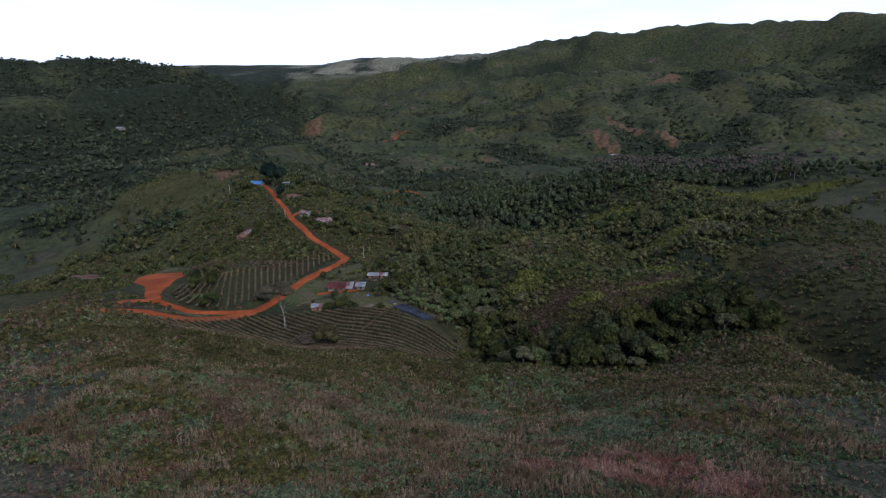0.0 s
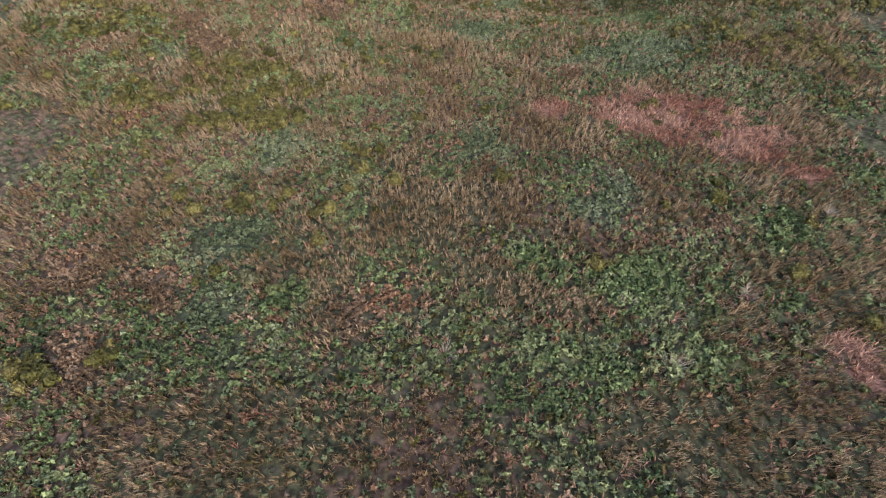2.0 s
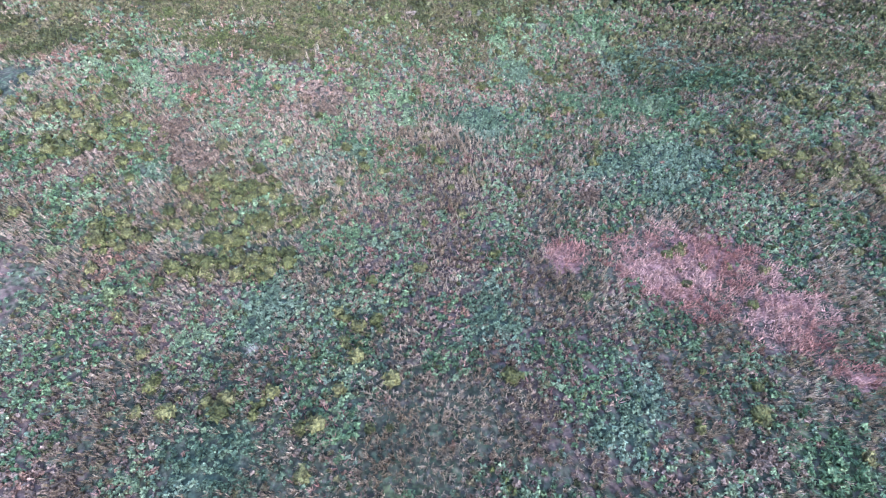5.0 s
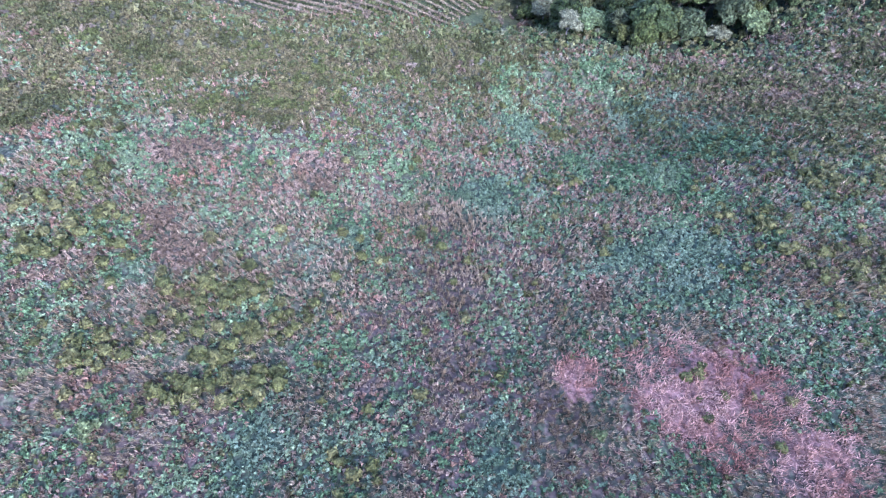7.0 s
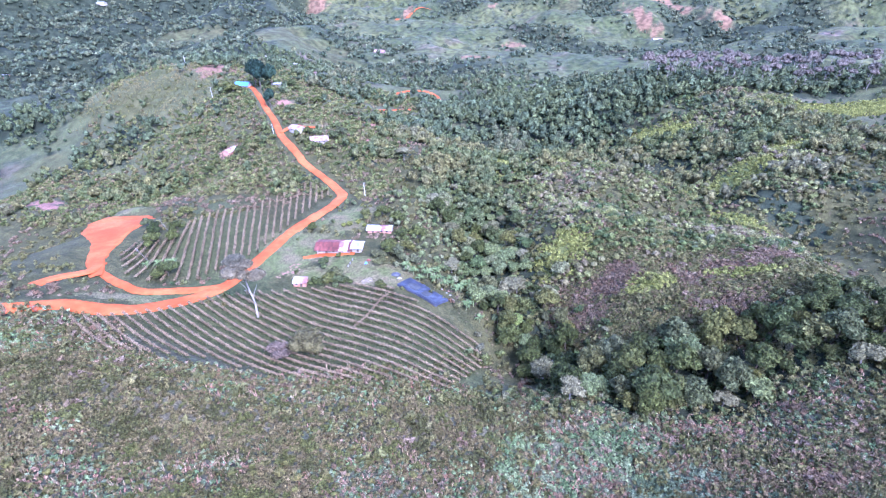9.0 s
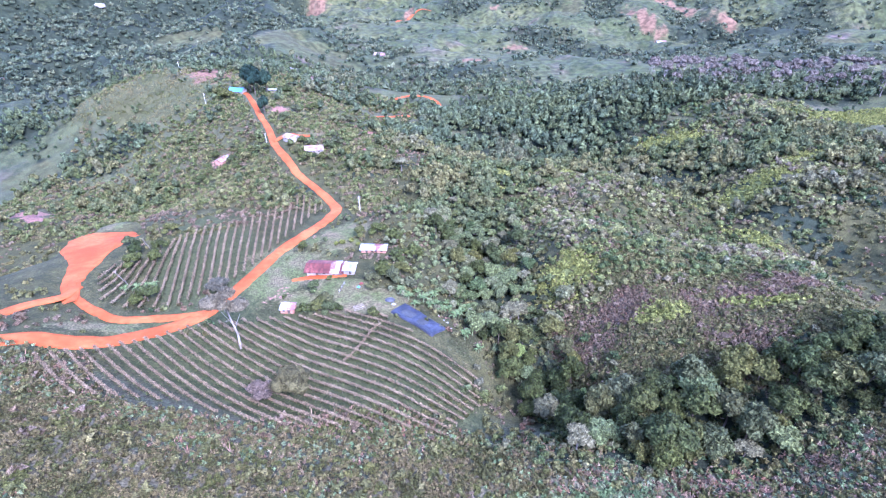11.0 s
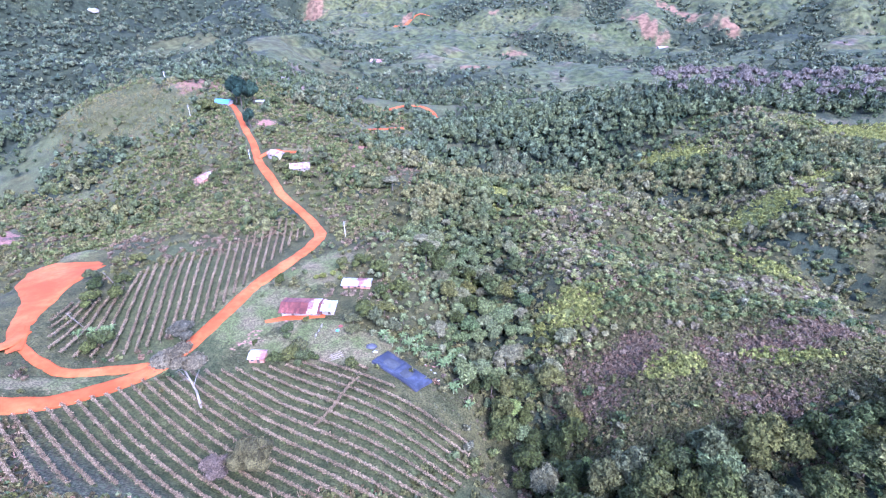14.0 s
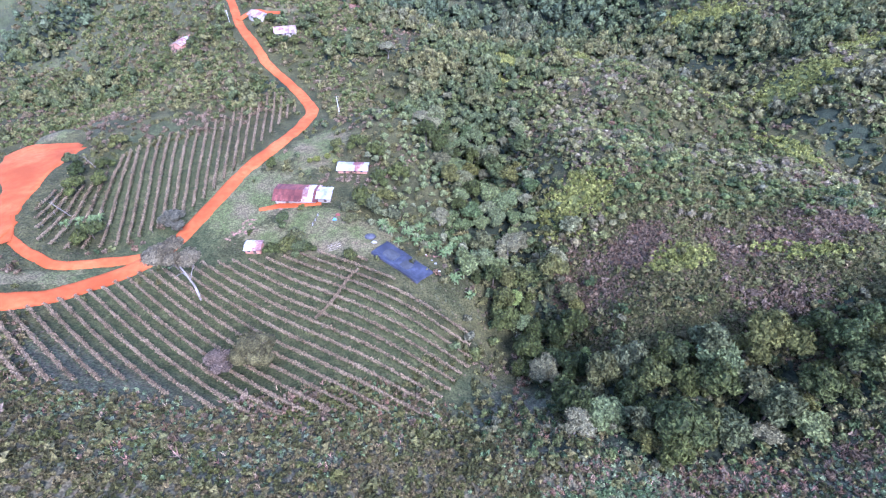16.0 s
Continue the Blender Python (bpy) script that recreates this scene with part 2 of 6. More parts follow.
def along(line):
    """Points along a crest or a valley floor, closer together near the farm."""
    line = np.array(line, float)
    out = []
    for a, b in zip(line, line[1:]):
        n = max(1, int(np.hypot(*(b - a)[:2]) / (0.03 * np.hypot(*a[:2]))))
        out += [a + (b - a) * k / n for k in range(n)]
    return out + [line[-1]]


def landmarks():
    """All that fixes the far country: its lines, the edge of the nearer ground, and the plain at the horizon."""
    out = [p for table in (LEFT_CRESTS, LEFT_RANGES, FACING_HILL, BACK_RANGE, VALLEY_FLOORS, HOLLOWS) for line in table for p in along(line)]
    x = np.arange(-600, 601, 25.0)
    y = 575 - 0.25 * np.abs(x)
    out += list(np.stack([x, y, near_land(x, y)], 1))
    out += [(4700 * math.sin(a), 4700 * math.cos(a), 126 if a > -1 else 110) for a in np.arange(-1.6, 1.7, 0.1)]
    return np.array(out)


MARKS = landmarks()


def far_land(x, y):
    """Height of the far country, drawn evenly from its crests and floors."""
    z = np.empty_like(x)
    soft = (0.012 * np.hypot(MARKS[:, 0], MARKS[:, 1])) ** 2
    for k in range(0, len(x), 8000):
        s = slice(k, k + 8000)
        w = ((x[s, None] - MARKS[:, 0]) ** 2 + (y[s, None] - MARKS[:, 1]) ** 2 + soft) ** -1.7
        z[s] = (w @ MARKS[:, 2]) / w.sum(1)
    return z


def land(x, y):
    """Height of the ground."""
    x, y = np.asarray(x, float), np.asarray(y, float)
    shape = x.shape
    x, y = x.ravel(), y.ravel()
    z = near_land(x, y)
    far = np.clip((y + 0.25 * np.abs(x) - 540) / 110, 0, 1)
    far = far * far * (3 - 2 * far)
    out = far > 0
    z[out] = z[out] * (1 - far[out]) + far_land(x[out], y[out]) * far[out]
    z = z + (fbm(x, y, 16, 3, 3) - 0.5) * 1.4
    away = np.clip((np.hypot(x, y) - 600) / 900, 0, 1) * np.clip((4600 - np.hypot(x, y)) / 1500, 0, 1)
    ridged = 1 - np.abs(2 * fbm(x + 0.4 * y, y - 0.3 * x, 230, 5, 11) - 1) * 2
    fine = 1 - np.abs(2 * fbm(x - 0.3 * y, y + 0.5 * x, 75, 4, 13) - 1) * 2
    return (z + away * ((ridged - 0.45) * 34 + (fine - 0.45) * 12)).reshape(shape)


def ground_z(x, y):
    return float(land(x, y))


# ---- land cover: ellipses of x, y, half widths, turn ----
def patches(table, x, y, soft=0.35, wobble=0.5, size=9):
    """1 inside any of the ellipses, fading to 0 outside, with an uneven edge."""
    best = np.zeros_like(x)
    n = (fbm(x, y, size, 3, 23) - 0.5) * 2 * wobble
    for cx, cy, along, across, turn in table:
        c, s = math.cos(radians(turn)), math.sin(radians(turn))
        u, v = (x - cx) * c + (y - cy) * s, (y - cy) * c - (x - cx) * s
        best = np.maximum(best, np.clip((1 + n - np.hypot(u / along, v / across)) / soft, 0, 1))
    return best


WOODS = [(62, 178, 48, 17, 10), (112, 184, 34, 17, 10), (30, 205, 22, 9, 80), (20, 255, 48, 21, 95), (8, 320, 64, 28, 95), (10, 400, 70, 45, 80),
         (-30, 470, 60, 34, 30), (100, 450, 90, 26, -20), (180, 400, 90, 22, -35), (150, 520, 160, 46, 10), (60, 560, 120, 60, 0),
         (260, 420, 60, 26, -30), (300, 540, 120, 46, 0), (120, 430, 60, 22, -25), (190, 330, 40, 14, -40), (-240, 400, 44, 30, 0),
         (-300, 460, 50, 34, 30), (-100, 345, 20, 8, 30), (-100, 560, 50, 34, 0), (-60, 390, 26, 18, 60),
         (-20, 720, 120, 60, 0), (-430, 560, 70, 60, 0), (120, 404, 56, 13, -45), (162, 316, 42, 10, -65), (230, 428, 60, 18, 8)]
BRUSH = [(75, 230, 42, 38, 0), (100, 285, 55, 36, -20), (140, 330, 40, 24, -20), (60, 300, 40, 30, 0), (-140, 390, 60, 30, 0), (-200, 340, 60, 40, 0),
         (80, 360, 60, 30, -30), (230, 370, 60, 34, 10), (-150, 440, 60, 30, 30)]
LIME = [(44, 254, 11, 9, 0), (68, 221, 7, 4.5, 0), (98, 217, 9, 3.5, -25), (27, 395, 9, 26, 0), (76, 416, 34, 5, -64), (128, 348, 15, 5, -48), (144, 302, 15, 5, -65),
        (166, 349, 22, 14, 15), (215, 378, 28, 8, 20), (153, 449, 24, 12, -30), (310, 470, 60, 12, 0), (105, 372, 12, 5, -45)]
SOIL = [(-238, 562, 30, 17, -25), (-64, 417, 7, 9, 0), (-140, 470, 12, 8, 0), (-277, 363, 24, 12, -40), (-70, 459, 10, 7, 0), (-170, 420, 14, 7, 0),
        (389, 1285, 26, 80, 15), (485, 1385, 24, 110, 18), (555, 1262, 20, 50, 10), (750, 1790, 80, 34, 0), (95, 1118, 40, 14, 0), (10, 908, 44, 12, 0), (-135, 1440, 12, 60, -15), (74, 1470, 30, 12, 50), (-390, 1560, 40, 70, 0)]
PASTURE = [(-72, 255, 26, 24, 30), (-55, 285, 16, 26, 0), (-50, 238, 22, 13, 0), (-28, 232, 12, 10, 0), (-105, 430, 14, 14, 0), (-190, 300, 30, 30, 0), (-120, 206, 14, 6, 20), (-42, 230, 26, 8, 0)]
GRASSLAND = [(-250, 520, 60, 42, 40), (-300, 550, 75, 52, 30), (-250, 890, 95, 90, 0), (-480, 1000, 120, 90, 0), (-345, 462, 50, 26, -20), (800, 1460, 60, 190, -15), (850, 1290, 45, 140, 20), (360, 1690, 60, 130, -20), (630, 1010, 70, 28, 0),
             (250, 1420, 50, 160, -15), (460, 1640, 70, 110, 0)]
YARD = [(-58, 248.5, 9, 2.0, 3), (-70, 236, 5, 7, -30), (-9, 232, 7, 2, -35), (-4, 225, 2, 4, 0)]
# cover of the near hillside
TEAL = [(-23, 37, 6.5, 4.3, 0), (-22, 28, 3.5, 3.6, 0), (-18, 24, 2.5, 2.1, 0), (-23, 54, 3.5, 7.9, 0), (18, 43, 6.5, 6.7, 0), (5, 53, 3.5, 8.5, 0), (33, 84, 10.1, 10.4, 0), (-17, 87, 5.9, 4.5, 0),
        (8, 100, 13.5, 10.5, 0), (15, 125, 9.7, 10.5, 0), (28, 83, 9.5, 8.2, 0), (32, 79, 5, 6.3, 0), (52, 133, 16.5, 18.5, 0), (-23, 55, 4, 4.1, 0), (-22, 84, 4.5, 3, 0), (-8, 68, 4.5, 3, 0),
        (6, 52, 3.5, 3, 0), (-45, 76, 4, 2.7, 0)]
OLIVE = [(-33, 74, 9.1, 7.8, 0), (-31, 62, 5.5, 2.5, 0), (-12, 53, 2, 3.2, 0), (-31, 44, 2, 1.1, 0), (-21, 43, 2.5, 1.6, 0), (0, 61, 3, 2, 0), (-13, 85, 4.1, 4, 0), (-59, 86, 8.6, 7, 0),
         (-33, 22, 3, 2.2, 0), (-20, 23, 2.5, 2.7, 0), (31, 27, 2, 2.2, 0), (-32, 127, 11.8, 5.7, 0), (18, 99, 5.5, 8.1, 0), (-12, 85, 6.1, 3.5, 0), (-34, 72, 5, 3.2, 0), (-32, 62, 4, 2.7, 0),
         (-24, 64, 2.5, 1.6, 0), (-46, 65, 4, 2.7, 0), (53, 88, 8.5, 8.3, 0), (68, 107, 7.6, 9.4, 0)]
OLIVE_AWAY = [(72, 132, 5.7, 5.6, 0), (-12, 52, 2.5, 2.1, 0), (2, 59, 2, 1, 0), (57, 79, 3.5, 6.7, 0), (-68, 89, 3.5, 2.5, 0), (-61, 93, 3.5, 2.9, 0), (21, 129, 6.3, 5, 0)]
MAUVE = [(-7, 27, 5.5, 4.1, 0), (-40, 31, 3.5, 2.5, 0), (-37, 34, 5.5, 3.4, 0), (-32, 24, 3.5, 2.9, 0), (-29, 32, 3.5, 2.9, 0), (-25, 29, 2.5, 1.1, 0), (28, 40, 2.5, 2.7, 0), (-58, 76, 7.6, 6, 0),
         (-25, 100, 6.5, 6.1, 0), (-46, 61, 4.1, 3.4, 0), (-28, 102, 6.5, 5.6, 0), (-49, 104, 6.1, 5.4, 0), (-46, 86, 4.5, 4.7, 0), (-40, 81, 4.6, 3.2, 0), (-58, 77, 5, 4.9, 0), (21, 78, 2.5, 3, 0),
         (-11, 62, 2.5, 1.6, 0), (10, 61, 4, 4.5, 0), (77, 139, 5.6, 6, 0)]
STALKS = [(0, 44, 11.5, 7.5, 0), (3, 32, 6.5, 3, 0), (-7, 26, 5, 4.1, 0), (12, 56, 3.5, 9.1, 0), (29, 50, 4.5, 4.3, 0), (3, 78, 7, 5.5, 0), (32, 69, 4.5, 3.8, 0), (-1, 93, 12, 4, 0),
          (-26, 100, 5.7, 4.6, 0)]
RED_GRASS = [(30, 62, 11, 8.4, 0), (38, 55, 6.5, 4.7, 0), (42, 48, 3, 1.6, 0), (15, 64, 3.5, 3, 0), (33, 24, 2, 2.9, 0)]
TAN = [(-80, 112, 24, 12, 0), (-60, 140, 44, 18, 5), (-95, 150, 36, 18, 0), (-10, 150, 20, 12, 0), (10, 158, 26, 10, 0), (-40, 118, 24, 10, 0)]
SHADY_BRUSH = [(80, 122, 34, 26, 0), (112, 150, 40, 26, 0), (66, 140, 24, 16, 10)]
HEATH = [(62, 231, 20, 13, 0), (86, 231, 30, 16, 0), (112, 232, 24, 14, 0)]
VERDANT = [(36, 37, 5.5, 5.6, 0), (18, 32, 7.5, 3.8, 0), (12, 24, 5, 2.5, 0), (22, 24, 4, 2.7, 0), (9, 34, 3, 2.5, 0), (-5, 35, 3, 1.5, 0), (-14, 30, 2.5, 2.1, 0), (38, 106, 13.5, 14.6, 0),
           (53, 120, 8.3, 12.1, 0), (13, 148, 6.1, 16, 0), (-12, 105, 6.1, 3, 0), (38, 149, 9, 8.1, 0), (-13, 68, 3, 2, 0)]
CROPS = [(-52, 196, 66, 26, -14), (-106, 262, 58, 24, 118)]


# ---- materials ----
def material(name, rough=0.9):
    m = bpy.data.materials.new(name)
    m.use_nodes = True
    m.node_tree.nodes["Principled BSDF"].inputs["Roughness"].default_value = rough
    m.node_tree.nodes["Principled BSDF"].inputs["Specular IOR Level"].default_value = 0.1
    return m, m.node_tree.nodes, m.node_tree.links, m.node_tree.nodes["Principled BSDF"]


def colour_mix(nodes, links, fac, a, b, kind="MIX"):
    """Mixes two colours, each a socket or a tuple."""
    n = nodes.new("ShaderNodeMix")
    n.data_type, n.blend_type = "RGBA", kind
    for key, value in ((0, fac), (6, a), (7, b)):
        if isinstance(value, tuple):
            n.inputs[key].default_value = (*value, 1)
        elif isinstance(value, (int, float)):
            n.inputs[key].default_value = value
        else:
            links.new(value, n.inputs[key])
    return n.outputs[2]


def noise_fac(nodes, links, size, low=0.35, high=0.65, detail=4.0, coords=None):
    """A noise of that size in metres, stretched from 0 to 1 between low and high."""
    if coords is None:
        coords = nodes.new("ShaderNodeNewGeometry").outputs["Position"]
    n = nodes.new("ShaderNodeTexNoise")
    n.inputs["Scale"].default_value, n.inputs["Detail"].default_value = 1 / size, detail
    links.new(coords, n.inputs["Vector"])
    r = nodes.new("ShaderNodeMapRange")
    r.inputs["From Min"].default_value, r.inputs["From Max"].default_value = low, high
    links.new(n.outputs["Fac"], r.inputs["Value"])
    return r.outputs["Result"]


def bumped(nodes, links, bsdf, fac, distance, strength=1.0):
    b = nodes.new("ShaderNodeBump")
    b.inputs["Distance"].default_value, b.inputs["Strength"].default_value = distance, strength
    links.new(fac, b.inputs["Height"])
    links.new(b.outputs[0], bsdf.inputs["Normal"])


def attribute(nodes, name):
    n = nodes.new("ShaderNodeAttribute")
    n.attribute_name = name
    return n.outputs["Fac"]


def ragged(nodes, links, name, size=1.6, amount=0.9):
    """A land-cover attribute with its edge frayed by noise of that size."""
    n = noise_fac(nodes, links, size, 0.3, 0.7, 5)
    s = nodes.new("ShaderNodeMath")
    s.operation = "MULTIPLY_ADD"
    links.new(n, s.inputs[0])
    s.inputs[1].default_value, s.inputs[2].default_value = amount, -amount / 2
    t = nodes.new("ShaderNodeMath")
    links.new(s.outputs[0], t.inputs[0])
    links.new(attribute(nodes, name), t.inputs[1])
    r = nodes.new("ShaderNodeMapRange")
    r.inputs["From Min"].default_value, r.inputs["From Max"].default_value = 0.38, 0.68
    links.new(t.outputs[0], r.inputs["Value"])
    return r.outputs["Result"]


def plain(name, a, b, size=0.6, rough=0.85, relief=0.01, metal=0.0, vary=0.0):
    """Two tones in patches at two scales, with a fine relief."""
    m, nodes, links, bsdf = material(name, rough)
    col = colour_mix(nodes, links, noise_fac(nodes, links, size), a, b)
    col = colour_mix(nodes, links, noise_fac(nodes, links, size * 6), col, tuple(0.7 * v for v in a))
    if vary:
        r = nodes.new("ShaderNodeMapRange")
        r.inputs["To Min"].default_value, r.inputs["To Max"].default_value = 1 - vary, 1 + 0.6 * vary
        links.new(nodes.new("ShaderNodeObjectInfo").outputs["Random"], r.inputs["Value"])
        col = colour_mix(nodes, links, 1.0, col, r.outputs["Result"], "MULTIPLY")
    bsdf.inputs["Specular IOR Level"].default_value = 0.3 if rough < 0.8 else 0.1
    links.new(col, bsdf.inputs["Base Color"])
    bsdf.inputs["Metallic"].default_value = metal
    bumped(nodes, links, bsdf, noise_fac(nodes, links, size * 0.3, 0.2, 0.8), relief)
    return m


RICH = 1.17  # how strongly the leaves differ from grey


def foliage(name, *colours, by="tone", leaf=0.3):
    """Leaves: the hue goes with the plant, and each clump has its own shade."""
    m, nodes, links, bsdf = material(name, 0.65)
    bsdf.inputs["Specular IOR Level"].default_value = 0.12
    hue = nodes.new("ShaderNodeObjectInfo").outputs["Random"] if by == "object" else attribute(nodes, "tone")
    ramp = nodes.new("ShaderNodeValToRGB")
    links.new(hue, ramp.inputs[0])
    for k, c in enumerate(colours):
        stop = ramp.color_ramp.elements[k] if k < 2 else ramp.color_ramp.elements.new(1.0)
        grey = sum(c) / 3
        stop.position, stop.color = k / (len(colours) - 1), (*(max(0.004, grey + RICH * (v - grey)) for v in c), 1)
    col = ramp.outputs[0]
    for value, low, high in ((nodes.new("ShaderNodeNewGeometry").outputs["Random Per Island"], 0.5, 1.6), (noise_fac(nodes, links, leaf, 0.34, 0.66, 3), 0.45, 1.5)):
        r = nodes.new("ShaderNodeMapRange")
        r.inputs["To Min"].default_value, r.inputs["To Max"].default_value = low, high
        links.new(value, r.inputs["Value"])
        col = colour_mix(nodes, links, 1.0, col, r.outputs["Result"], "MULTIPLY")
    bumped(nodes, links, bsdf, value, leaf * 0.8)
    links.new(col, bsdf.inputs["Base Color"])
    t = nodes.new("ShaderNodeBsdfTranslucent")
    links.new(col, t.inputs["Color"])
    mix = nodes.new("ShaderNodeMixShader")
    mix.inputs[0].default_value = 0.2
    links.new(bsdf.outputs[0], mix.inputs[1])
    links.new(t.outputs[0], mix.inputs[2])
    links.new(mix.outputs[0], nodes["Material Output"].inputs["Surface"])
    return m


def ground_material():
    m, nodes, links, bsdf = material("ground", 0.95)
    pos = nodes.new("ShaderNodeNewGeometry").outputs["Position"]
    near = colour_mix(nodes, links, noise_fac(nodes, links, 7, 0.4, 0.6, 6), (0.050, 0.052, 0.028), (0.082, 0.064, 0.042))
    near = colour_mix(nodes, links, noise_fac(nodes, links, 23, 0.45, 0.62, 5), near, (0.066, 0.060, 0.034))
    near = colour_mix(nodes, links, noise_fac(nodes, links, 0.9, 0.35, 0.7, 5), near, (0.036, 0.040, 0.022))
    near = colour_mix(nodes, links, noise_fac(nodes, links, 0.35, 0.55, 0.75, 3), near, (0.080, 0.066, 0.046))
    near = colour_mix(nodes, links, noise_fac(nodes, links, 0.55, 0.48, 0.62, 6), near, (0.060, 0.070, 0.034))
    near = colour_mix(nodes, links, noise_fac(nodes, links, 1.3, 0.56, 0.66, 6), near, (0.020, 0.024, 0.012))
    near = colour_mix(nodes, links, noise_fac(nodes, links, 0.42, 0.60, 0.70, 5), near, (0.105, 0.084, 0.062))
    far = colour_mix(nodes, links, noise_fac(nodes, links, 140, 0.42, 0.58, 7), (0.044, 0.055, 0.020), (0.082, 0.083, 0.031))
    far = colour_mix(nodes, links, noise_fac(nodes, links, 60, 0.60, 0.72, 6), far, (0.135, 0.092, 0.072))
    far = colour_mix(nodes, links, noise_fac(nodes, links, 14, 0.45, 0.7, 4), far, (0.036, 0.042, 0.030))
    # sunlight on the farthest range, painted into the base colour as a pale beige
    far = colour_mix(nodes, links, attribute(nodes, "painted_sun"), far, (0.26, 0.24, 0.17))
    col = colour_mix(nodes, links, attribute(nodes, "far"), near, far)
    col = colour_mix(nodes, links, ragged(nodes, links, "grassland", 14), col, colour_mix(nodes, links, noise_fac(nodes, links, 12, 0.35, 0.7, 6), (0.064, 0.060, 0.024), (0.046, 0.048, 0.020)))
    col = colour_mix(nodes, links, ragged(nodes, links, "olive", 1.1, 1.3), col, (0.078, 0.074, 0.026))
    col = colour_mix(nodes, links, ragged(nodes, links, "verdant", 1.1, 1.3), col, (0.068, 0.076, 0.030))
    col = colour_mix(nodes, links, ragged(nodes, links, "mauve", 1.1, 1.3), col, (0.088, 0.058, 0.042))
    col = colour_mix(nodes, links, ragged(nodes, links, "tan", 1.1, 1.3), col, (0.092, 0.078, 0.042))
    col = colour_mix(nodes, links, ragged(nodes, links, "brush", 1.3, 0.8), col, colour_mix(nodes, links, noise_fac(nodes, links, 6, 0.38, 0.64, 6), (0.030, 0.031, 0.012), (0.058, 0.054, 0.020)))
    col = colour_mix(nodes, links, ragged(nodes, links, "heath", 1.3, 1.2), col, (0.060, 0.043, 0.030))
    col = colour_mix(nodes, links, ragged(nodes, links, "lime"), col, colour_mix(nodes, links, noise_fac(nodes, links, 2.5), (0.092, 0.100, 0.028), (0.125, 0.128, 0.040)))
    col = colour_mix(nodes, links, ragged(nodes, links, "teal"), col, (0.050, 0.060, 0.034))
    col = colour_mix(nodes, links, attribute(nodes, "field"), col, colour_mix(nodes, links, noise_fac(nodes, links, 3.0), (0.034, 0.040, 0.015), (0.056, 0.058, 0.022)))
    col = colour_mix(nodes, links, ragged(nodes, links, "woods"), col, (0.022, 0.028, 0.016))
    turf = colour_mix(nodes, links, noise_fac(nodes, links, 1.8, 0.3, 0.7, 6), (0.054, 0.064, 0.020), (0.086, 0.092, 0.032))
    col = colour_mix(nodes, links, ragged(nodes, links, "pasture"), col, colour_mix(nodes, links, noise_fac(nodes, links, 9, 0.4, 0.65, 4), turf, (0.108, 0.086, 0.046)))
    soil = colour_mix(nodes, links, noise_fac(nodes, links, 1.6, 0.3, 0.7, 6), (0.165, 0.080, 0.058), (0.230, 0.122, 0.090))
    col = colour_mix(nodes, links, ragged(nodes, links, "soil"), col, colour_mix(nodes, links, attribute(nodes, "far"), soil, (0.140, 0.082, 0.048)))
    grain = colour_mix(nodes, links, noise_fac(nodes, links, 0.5, 0.36, 0.64, 5), (0.36, 0.36, 0.36), (1.08, 1.08, 1.08))
    grain = colour_mix(nodes, links, noise_fac(nodes, links, 2.2, 0.38, 0.62, 5), grain, colour_mix(nodes, links, 1.0, grain, (1.3, 1.3, 1.3), "MULTIPLY"))
    coarse = colour_mix(nodes, links, noise_fac(nodes, links, 9, 0.38, 0.62, 7), (0.44, 0.46, 0.42), (0.98, 0.98, 0.96))
    col = colour_mix(nodes, links, 1.0, col, colour_mix(nodes, links, attribute(nodes, "far"), grain, coarse), "MULTIPLY")
    links.new(col, bsdf.inputs["Base Color"])
    bumped(nodes, links, bsdf, noise_fac(nodes, links, 0.8, 0.2, 0.8, 6), 0.14)
    return m


GROUND = ground_material()
LATERITE = plain("red_earth", (0.27, 0.060, 0.016), (0.36, 0.092, 0.028), 2.2, 0.95, 0.05)
BARK = plain("bark", (0.085, 0.068, 0.050), (0.14, 0.115, 0.09), 0.4, 0.9, 0.03)
PALE_BARK = plain("pale_bark", (0.20, 0.175, 0.15), (0.32, 0.285, 0.245), 0.5, 0.9, 0.02)
TREE_LEAVES = foliage("tree_leaves", (0.030, 0.038, 0.014), (0.066, 0.072, 0.024), (0.043, 0.052, 0.020), (0.095, 0.092, 0.032), (0.075, 0.078, 0.041), (0.050, 0.062, 0.024), by="object", leaf=0.45)
UPPER_LEAVES = foliage("upper_wood_leaves", (0.062, 0.082, 0.034), (0.120, 0.132, 0.056), (0.090, 0.108, 0.050), (0.155, 0.150, 0.084), by="object", leaf=0.45)
WOOD_LEAVES = foliage("wood_leaves", (0.034, 0.050, 0.022), (0.060, 0.078, 0.032), (0.096, 0.104, 0.040), (0.074, 0.088, 0.042), (0.128, 0.118, 0.052), (0.112, 0.110, 0.070), leaf=0.6)
BACK_LEAVES = foliage("back_wood_leaves", (0.030, 0.046, 0.026), (0.054, 0.072, 0.034), (0.086, 0.096, 0.044), (0.066, 0.082, 0.046), (0.115, 0.106, 0.056), leaf=0.8)
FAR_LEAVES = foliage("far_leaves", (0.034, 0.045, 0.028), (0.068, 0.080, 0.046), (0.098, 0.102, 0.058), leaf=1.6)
GREY_LEAVES = foliage("grey_leaves", (0.090, 0.086, 0.046), (0.138, 0.130, 0.076), by="object")
DARK_LEAVES = foliage("dark_leaves", (0.014, 0.026, 0.018), (0.028, 0.045, 0.028), by="object")
